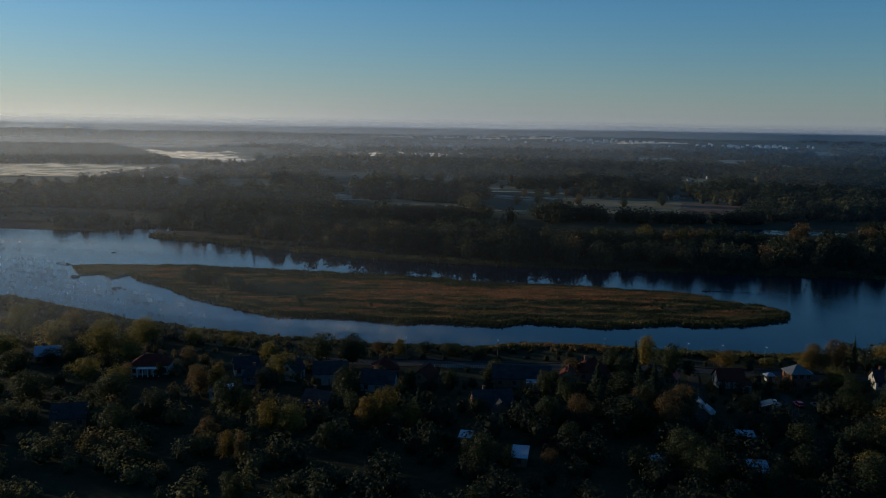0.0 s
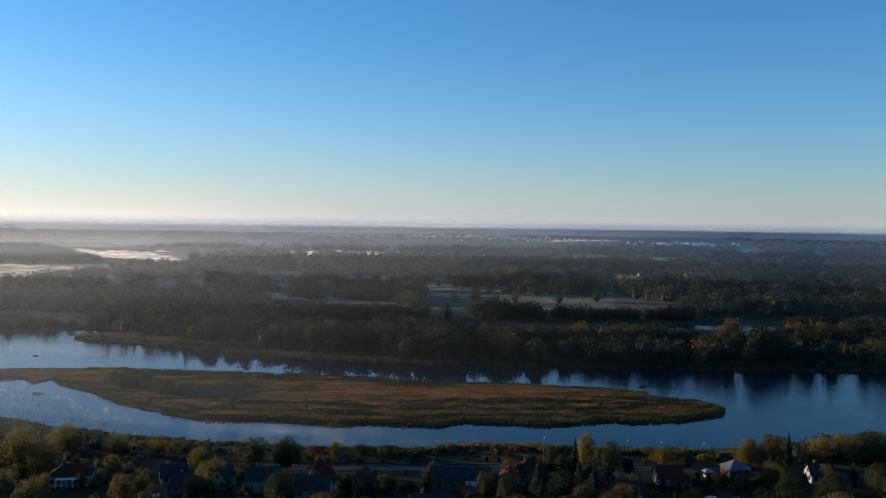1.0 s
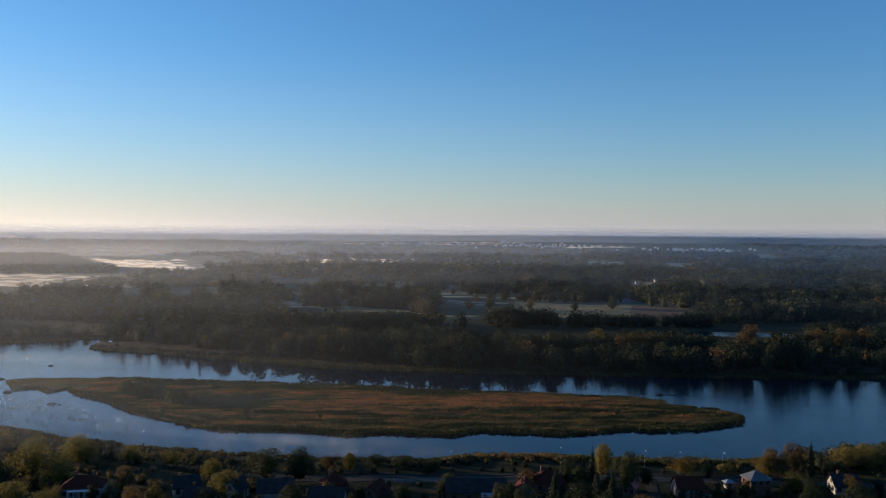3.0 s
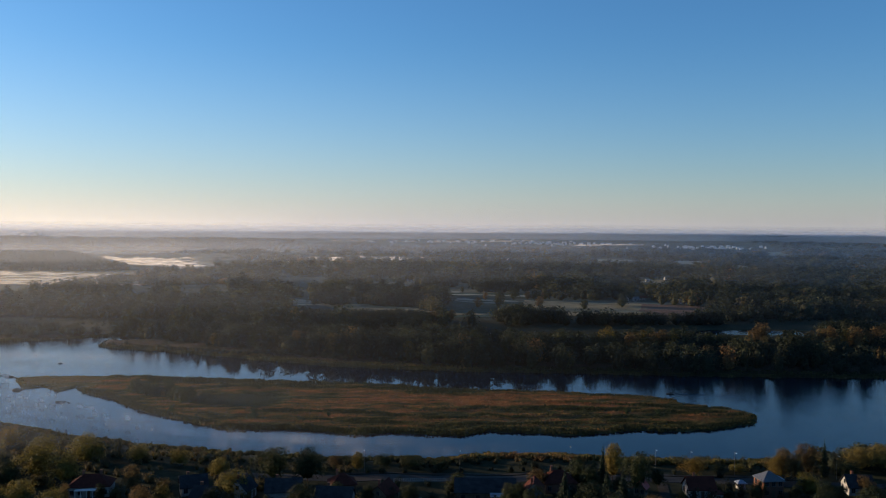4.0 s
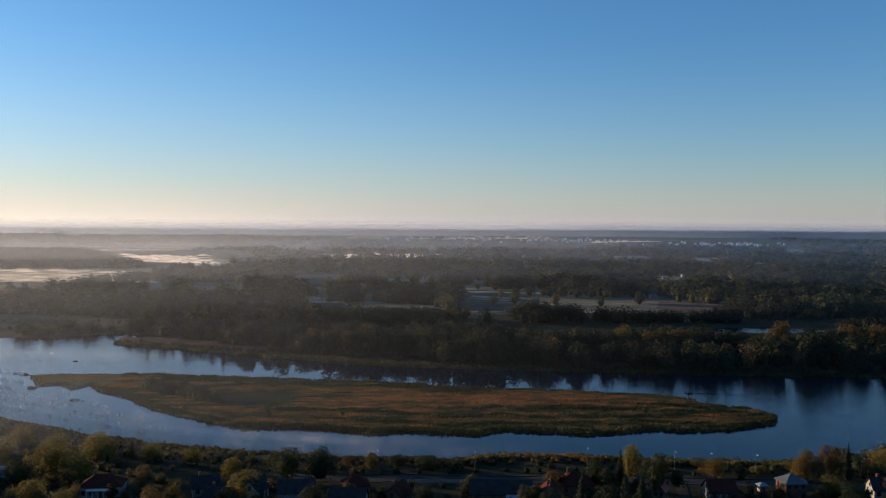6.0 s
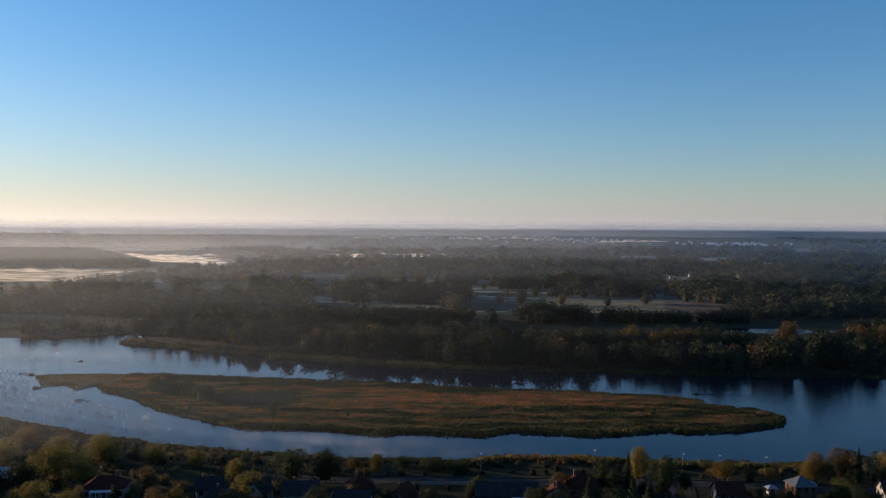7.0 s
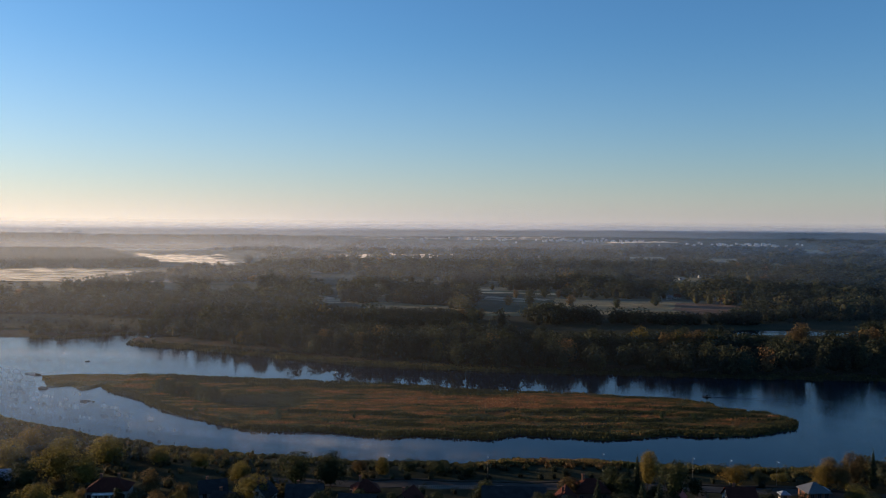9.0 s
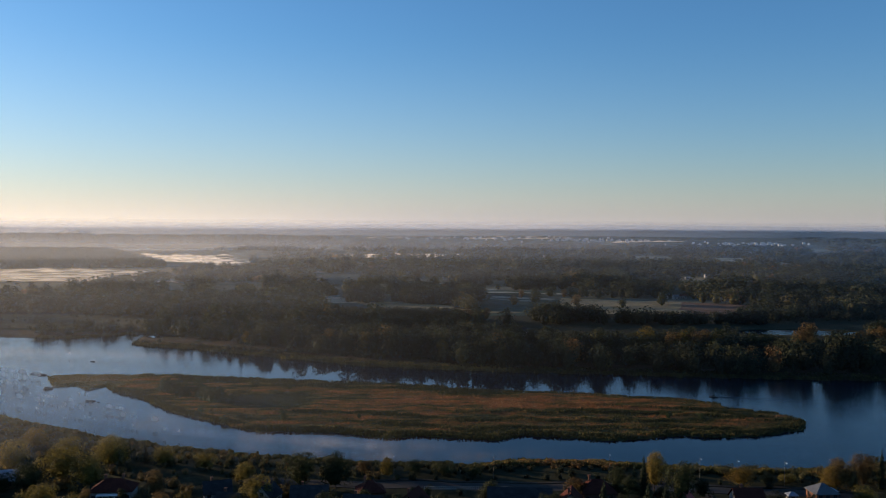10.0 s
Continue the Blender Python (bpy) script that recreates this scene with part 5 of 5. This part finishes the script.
house(29, 258, 4, 3, 3.0, 0.3, "shed", "pale", "pale", -5, "lean-to with a pale sheet roof", 1)
house(-100, 222, 10, 8, 3.2, 3.4, "gable", "wood", "dark", 12, "dark-roofed house among trees", 3)
house(-35, 238, 9, 7, 3.0, 3.4, "gable", "wood", "dark", -20, "dark-roofed house among trees", 2)


def covered_boat(x, y, turn, size):
    base = new("covered_boat")
    bm = bmesh.new()
    L, W = size, size * 0.36
    low = [(-L / 2, -W * 0.35, 0.25), (L * 0.3, -W * 0.35, 0.25), (L / 2, 0, 0.5), (L * 0.3, W * 0.35, 0.25), (-L / 2, W * 0.35, 0.25)]
    high = [(-L / 2, -W / 2, 1.3), (L * 0.3, -W / 2, 1.3), (L * 0.58, 0, 1.5), (L * 0.3, W / 2, 1.3), (-L / 2, W / 2, 1.3)]
    part("hull", solid(bm, low, high), PAINT, base)
    part("cover", solid(bmesh.new(), [(a * 0.98, c * 0.98, e + 0.01) for a, c, e in high], [(a * 0.8, c * 0.15, e + 0.7) for a, c, e in high]), ROOFS["pale"], base, "pale blue tarpaulin")
    for u in (-0.3, 0.2):
        part("trestle", box(bmesh.new(), L * u - 0.1, L * u + 0.1, -W * 0.4, W * 0.4, -0.1, 0.26), WALLS["wood"], base)
    set_down(base, x, y, turn)
    return tagged(base, "boat laid up under a pale blue tarpaulin", "boat", "boats laid up")


covered_boat(78, 246, 85, 6.0)
covered_boat(79, 240, 95, 5.0)
covered_boat(92, 240, 10, 3.6)


def car(x, y, turn, paint, label, tall=1.45, length=4.3):
    base = new("car")
    L, W = length, 1.75
    bm = box(bmesh.new(), -L / 2, L / 2, -W / 2, W / 2, 0.32, 0.85, 0.12)
    part("body", bm, paint, base)
    low = [(-L * 0.42, -W * 0.47, 0.86), (L * 0.25, -W * 0.47, 0.86), (L * 0.25, W * 0.47, 0.86), (-L * 0.42, W * 0.47, 0.86)]
    high = [(-L * 0.34, -W * 0.38, tall), (L * 0.08, -W * 0.38, tall), (L * 0.08, W * 0.38, tall), (-L * 0.34, W * 0.38, tall)]
    cab = part("cabin", solid(bmesh.new(), low, high), GLASS, base, "dark glazed cabin")
    part("roof", box(bmesh.new(), -L * 0.35, L * 0.09, -W * 0.39, W * 0.39, tall, tall + 0.06), paint, base)
    for sx in (-0.31, 0.31):
        for sy in (-1, 1):
            bm = bmesh.new()
            bmesh.ops.create_cone(bm, cap_ends=True, segments=14, radius1=0.32, radius2=0.32, depth=0.22, matrix=Matrix.Translation((sx * L, sy * W * 0.45, 0.32)) @ Matrix.Rotation(math.pi / 2, 4, "X"))
            wh = part("wheel", bm, TYRE, base)
            bm = bmesh.new()
            bmesh.ops.create_cone(bm, cap_ends=True, segments=10, radius1=0.19, radius2=0.17, depth=0.03, matrix=Matrix.Translation((sx * L, sy * (W * 0.45 + 0.12), 0.32)) @ Matrix.Rotation(math.pi / 2, 4, "X"))
            part("rim", bm, STEEL, wh)
    for sy in (-1, 1):
        part("headlight", box(bmesh.new(), L / 2 - 0.03, L / 2 + 0.03, sy * 0.6 - 0.16, sy * 0.6 + 0.16, 0.55, 0.72), GLASS, base)
    set_down(base, x, y, turn)
    return tagged(base, label, "car", "parked cars")


RED_CAR = mottled("red_car_paint", [(0.3, (0.42, 0.03, 0.03)), (0.7, (0.5, 0.04, 0.035))], 0.3, 0.3, 3.0)
car(100, 246, 80, PAINT, "white van parked beside a garden lane", 1.9, 4.8)
car(108, 247, 95, RED_CAR, "red car parked beside a garden lane")
car(113, 246, 100, STEEL, "grey car parked beside a garden lane")
car(62, 284, 3, PAINT, "white car on the river road")


def street_lamp(x, y, turn):
    base = new("street_lamp")
    bm = bmesh.new()
    bmesh.ops.create_cone(bm, cap_ends=True, segments=8, radius1=0.055, radius2=0.035, depth=8.4, matrix=Matrix.Translation((0, 0, 4.0)))
    part("pole", bm, STEEL, base)
    part("arm", box(bmesh.new(), -0.04, 0.04, -1.4, 0.05, 8.1, 8.18), STEEL, base)
    part("lamp_head", box(bmesh.new(), -0.16, 0.16, -1.9, -1.3, 8.05, 8.2, 0.04), PAINT, base)
    set_down(base, x, y, turn)
    return tagged(base, "slim grey street lamp beside the river road", "street lamp", "street lamps")


for x, y in ((58, 294), (86.5, 290.5), (98, 289), (112, 286), (144.5, 281), (20, 291), (-12, 291)):
    street_lamp(x, y, 0)

fence = new("fence")
for i in range(44):
    x = 0.6 * i
    part("picket", box(bmesh.new(), x - 0.12, x + 0.12, -0.05, 0.05, 0, 1.25), WALLS["white"], fence)
for z in (0.35, 0.95):
    part("rail", box(bmesh.new(), -0.2, 26.0, 0.052, 0.12, z, z + 0.1), WALLS["white"], fence)
set_down(fence, -2, 280.5, 0)
tagged(fence, "pale picket fence beside the road", "fence")

# ---------------------------------------------------------------- on the river
boat = new("boat")
part("hull", solid(bmesh.new(), [(-2.6, 0, -0.2), (-1.6, -0.7, -0.2), (2.4, -0.8, -0.2), (2.4, 0.8, -0.2), (-1.6, 0.7, -0.2)], [(-3.1, 0, 0.75), (-1.6, -0.95, 0.6), (2.5, -1.0, 0.55), (2.5, 1.0, 0.55), (-1.6, 0.95, 0.6)]), TYRE, boat)
part("cabin", box(bmesh.new(), -0.6, 1.0, -0.6, 0.6, 0.58, 1.5, 0.1), GLASS, boat)
part("outboard_motor", box(bmesh.new(), 2.5, 2.9, -0.2, 0.2, 0.0, 1.0, 0.05), TYRE, boat)
boat.matrix_basis = Matrix.Translation((140, 444, 0)) @ Matrix.Rotation(radians(-14), 4, "Z") @ Matrix.Scale(0.7, 4)
tagged(boat, "small dark motor boat on the river", "boat")
for side in (-1, 1):
    bm = bmesh.new()
    rows = []
    for i in range(60):
        u = i / 59
        a, off, wd, ht = 143 + 62 * u, side * (0.4 + 4.5 * u), 0.35 + 1.1 * u, 0.16 * (1 - u) ** 0.7
        yc = 444 - 15 * u + off
        rows.append([bm.verts.new((a, yc - wd, -0.03)), bm.verts.new((a, yc, ht)), bm.verts.new((a, yc + wd, -0.03))])
    for p, q in zip(rows, rows[1:]):
        for j in (0, 1):
            bm.faces.new((p[j], q[j], q[j + 1], p[j + 1]))
    me = bpy.data.meshes.new("wake")
    bm.to_mesh(me)
    bm.free()
    me.materials.append(WATER)
    tagged(new("wake", me), "low wave of a boat's wake on the river", "wake", kind="stuff")

ROCK = mottled("wet_stone", [(0.3, (0.05, 0.045, 0.04)), (0.7, (0.1, 0.09, 0.08))], 0.8, 0.8, 5.0, 0.3)
for k, (x, y, s) in enumerate([(-166, 426, 1.1), (-161, 424.5, 0.45), (-164.6, 427, 0.7), (-200, 457, 1.5), (-222, 497, 1.3), (-228, 499, 0.8), (-120, 573, 0.9), (-213, 545, 0.8)]):
    bm = bmesh.new()
    bmesh.ops.create_icosphere(bm, subdivisions=2, radius=1)
    for v in bm.verts:
        v.co *= 1 + 0.35 * noise.noise(v.co * 1.3 + Vector((k * 7, 0, 0)))
    bmesh.ops.scale(bm, vec=(s * 1.9, s * 1.2, s * 0.7), verts=bm.verts)
    me = bpy.data.meshes.new("rock")
    bm.to_mesh(me)
    bm.free()
    me.materials.append(ROCK)
    ob = new("rock", me)
    ob.location = (x, y, 0.05)
    tagged(ob, "dark wet boulder standing out of the river", "rock", "river rocks")

# ---------------------------------------------------------------- farmhouses and the distant town
for x, y, w, tiles, turn in ((272, 992, 9, "grey", 10), (262, 999, 9, "dark", 80), (284, 1004, 10, "red", -10), (345, 1010, 10, "grey", 30), (312, 960, 8, "grey", 0), (420, 1240, 11, "grey", 5), (66, 668, 7, "dark", -10)):
    house(x, y, w * 0.8, 7, 3.0, 2.8, "gable", "white", tiles, turn, "white farmhouse beyond the river", 3, 1)
rg = np.random.RandomState(91)
bm = bmesh.new()
for k in range(150):
    x, y = ((rg.normal(250, 230), rg.normal(3600, 70)), (rg.normal(620, 140), rg.normal(3400, 70)), (rg.normal(1080, 110), rg.normal(3090, 90)))[k % 3]
    z = float(land_height(np.array(x), np.array(y)))
    w, d, t = rg.uniform(5, 14), rg.uniform(8, 12), rg.uniform(2, 4)
    box(bm, x - w / 2, x + w / 2, y - d / 2, y + d / 2, z - 2, z + t)
    solid(bm, [(x - w / 2, y - d / 2, z + t), (x + w / 2, y - d / 2, z + t), (x + w / 2, y + d / 2, z + t), (x - w / 2, y + d / 2, z + t)], [(x - w / 2, y - 0.2, z + t + 4), (x + w / 2, y - 0.2, z + t + 4), (x + w / 2, y + 0.2, z + t + 4), (x - w / 2, y + 0.2, z + t + 4)])
me = bpy.data.meshes.new("distant_town")
bm.to_mesh(me)
bm.free()
me.materials.append(mottled("town_plaster", [(0.3, (0.4, 0.4, 0.39)), (0.7, (0.55, 0.55, 0.54))], 0.1, 0.9, 1.0))
tagged(new("distant_town", me), "pale blocks of a distant town in the haze", "town", kind="stuff")

# scattered farmsteads in the open country beyond the river
bm = bmesh.new()
for k in range(46):
    d, a = rg.uniform(1250, 2900), rg.uniform(-0.12, 0.46)
    x, y, w, t = d * math.sin(a), d * math.cos(a), rg.uniform(6.5, 11), rg.uniform(2.4, 3.2)
    z = float(land_height(np.array(x), np.array(y)))
    box(bm, x - w / 2, x + w / 2, y - 4, y + 4, z - 1, z + t)
    solid(bm, [(x - w / 2, y - 4.4, z + t), (x + w / 2, y - 4.4, z + t), (x + w / 2, y + 4.4, z + t), (x - w / 2, y + 4.4, z + t)], [(x - w / 2, y - 0.2, z + t + 2.6), (x + w / 2, y - 0.2, z + t + 2.6), (x + w / 2, y + 0.2, z + t + 2.6), (x - w / 2, y + 0.2, z + t + 2.6)])
me = bpy.data.meshes.new("farmsteads")
bm.to_mesh(me)
bm.free()
me.materials.append(WALLS["white"])
tagged(new("farmsteads", me), "pale farmsteads scattered among distant trees", "farm", kind="stuff")

# steam rising in wisps from the cold channel
# sun warmth is put into the steam's own tone
STEAM = mist_material("river_steam", 1.0, 0.16, (1, 1, 0.12), 0.05, (0.98, 0.93, 0.86), 0.7)


def steam_row(x0, x1, place, tall, dens, seed):
    us, hs = np.linspace(x0, x1, 200), np.linspace(0, 1, 7)
    X, H = np.meshgrid(us, hs)
    Y = place(X) + 0.3 * waves(X, 0 * X, 40, seed)
    d = dens * smooth01(H / 0.4) * smooth01((1 - H) / 0.6) * smooth01((river_depth(X, Y) - 2) / 8) * smooth01((-island_inside(X, Y) - 12) / 16) * smooth01((x1 - X) / 90) * np.clip(1 + 0.15 * waves(X, Y, 30, seed), 0, 1.5)
    i = (np.arange(6)[:, None] * 200 + np.arange(199)[None]).ravel()
    me = mesh_of("river_steam", np.stack([X, Y, 0.05 + H * tall], 2).reshape(-1, 3), np.stack([i, i + 1, i + 201, i + 200], 1), STEAM, True, {"thickness": d.ravel()})
    return tagged(new("river_steam", me), "thin wisps of steam rising from the cold river", "mist", kind="stuff")


for k, off in enumerate((5, 17, 29, 41, 53, 66, 80)):
    steam_row(-260, 60 - 30 * k, lambda x, off=off: curve_y(NEAR_SHORE, x) + off, 5.5 + (k % 3), 0.18 + 0.03 * k, 500 + k)
steam_row(-330, -120, lambda x: 540 - 0.16 * (x + 100), 6.0, 0.18, 510)
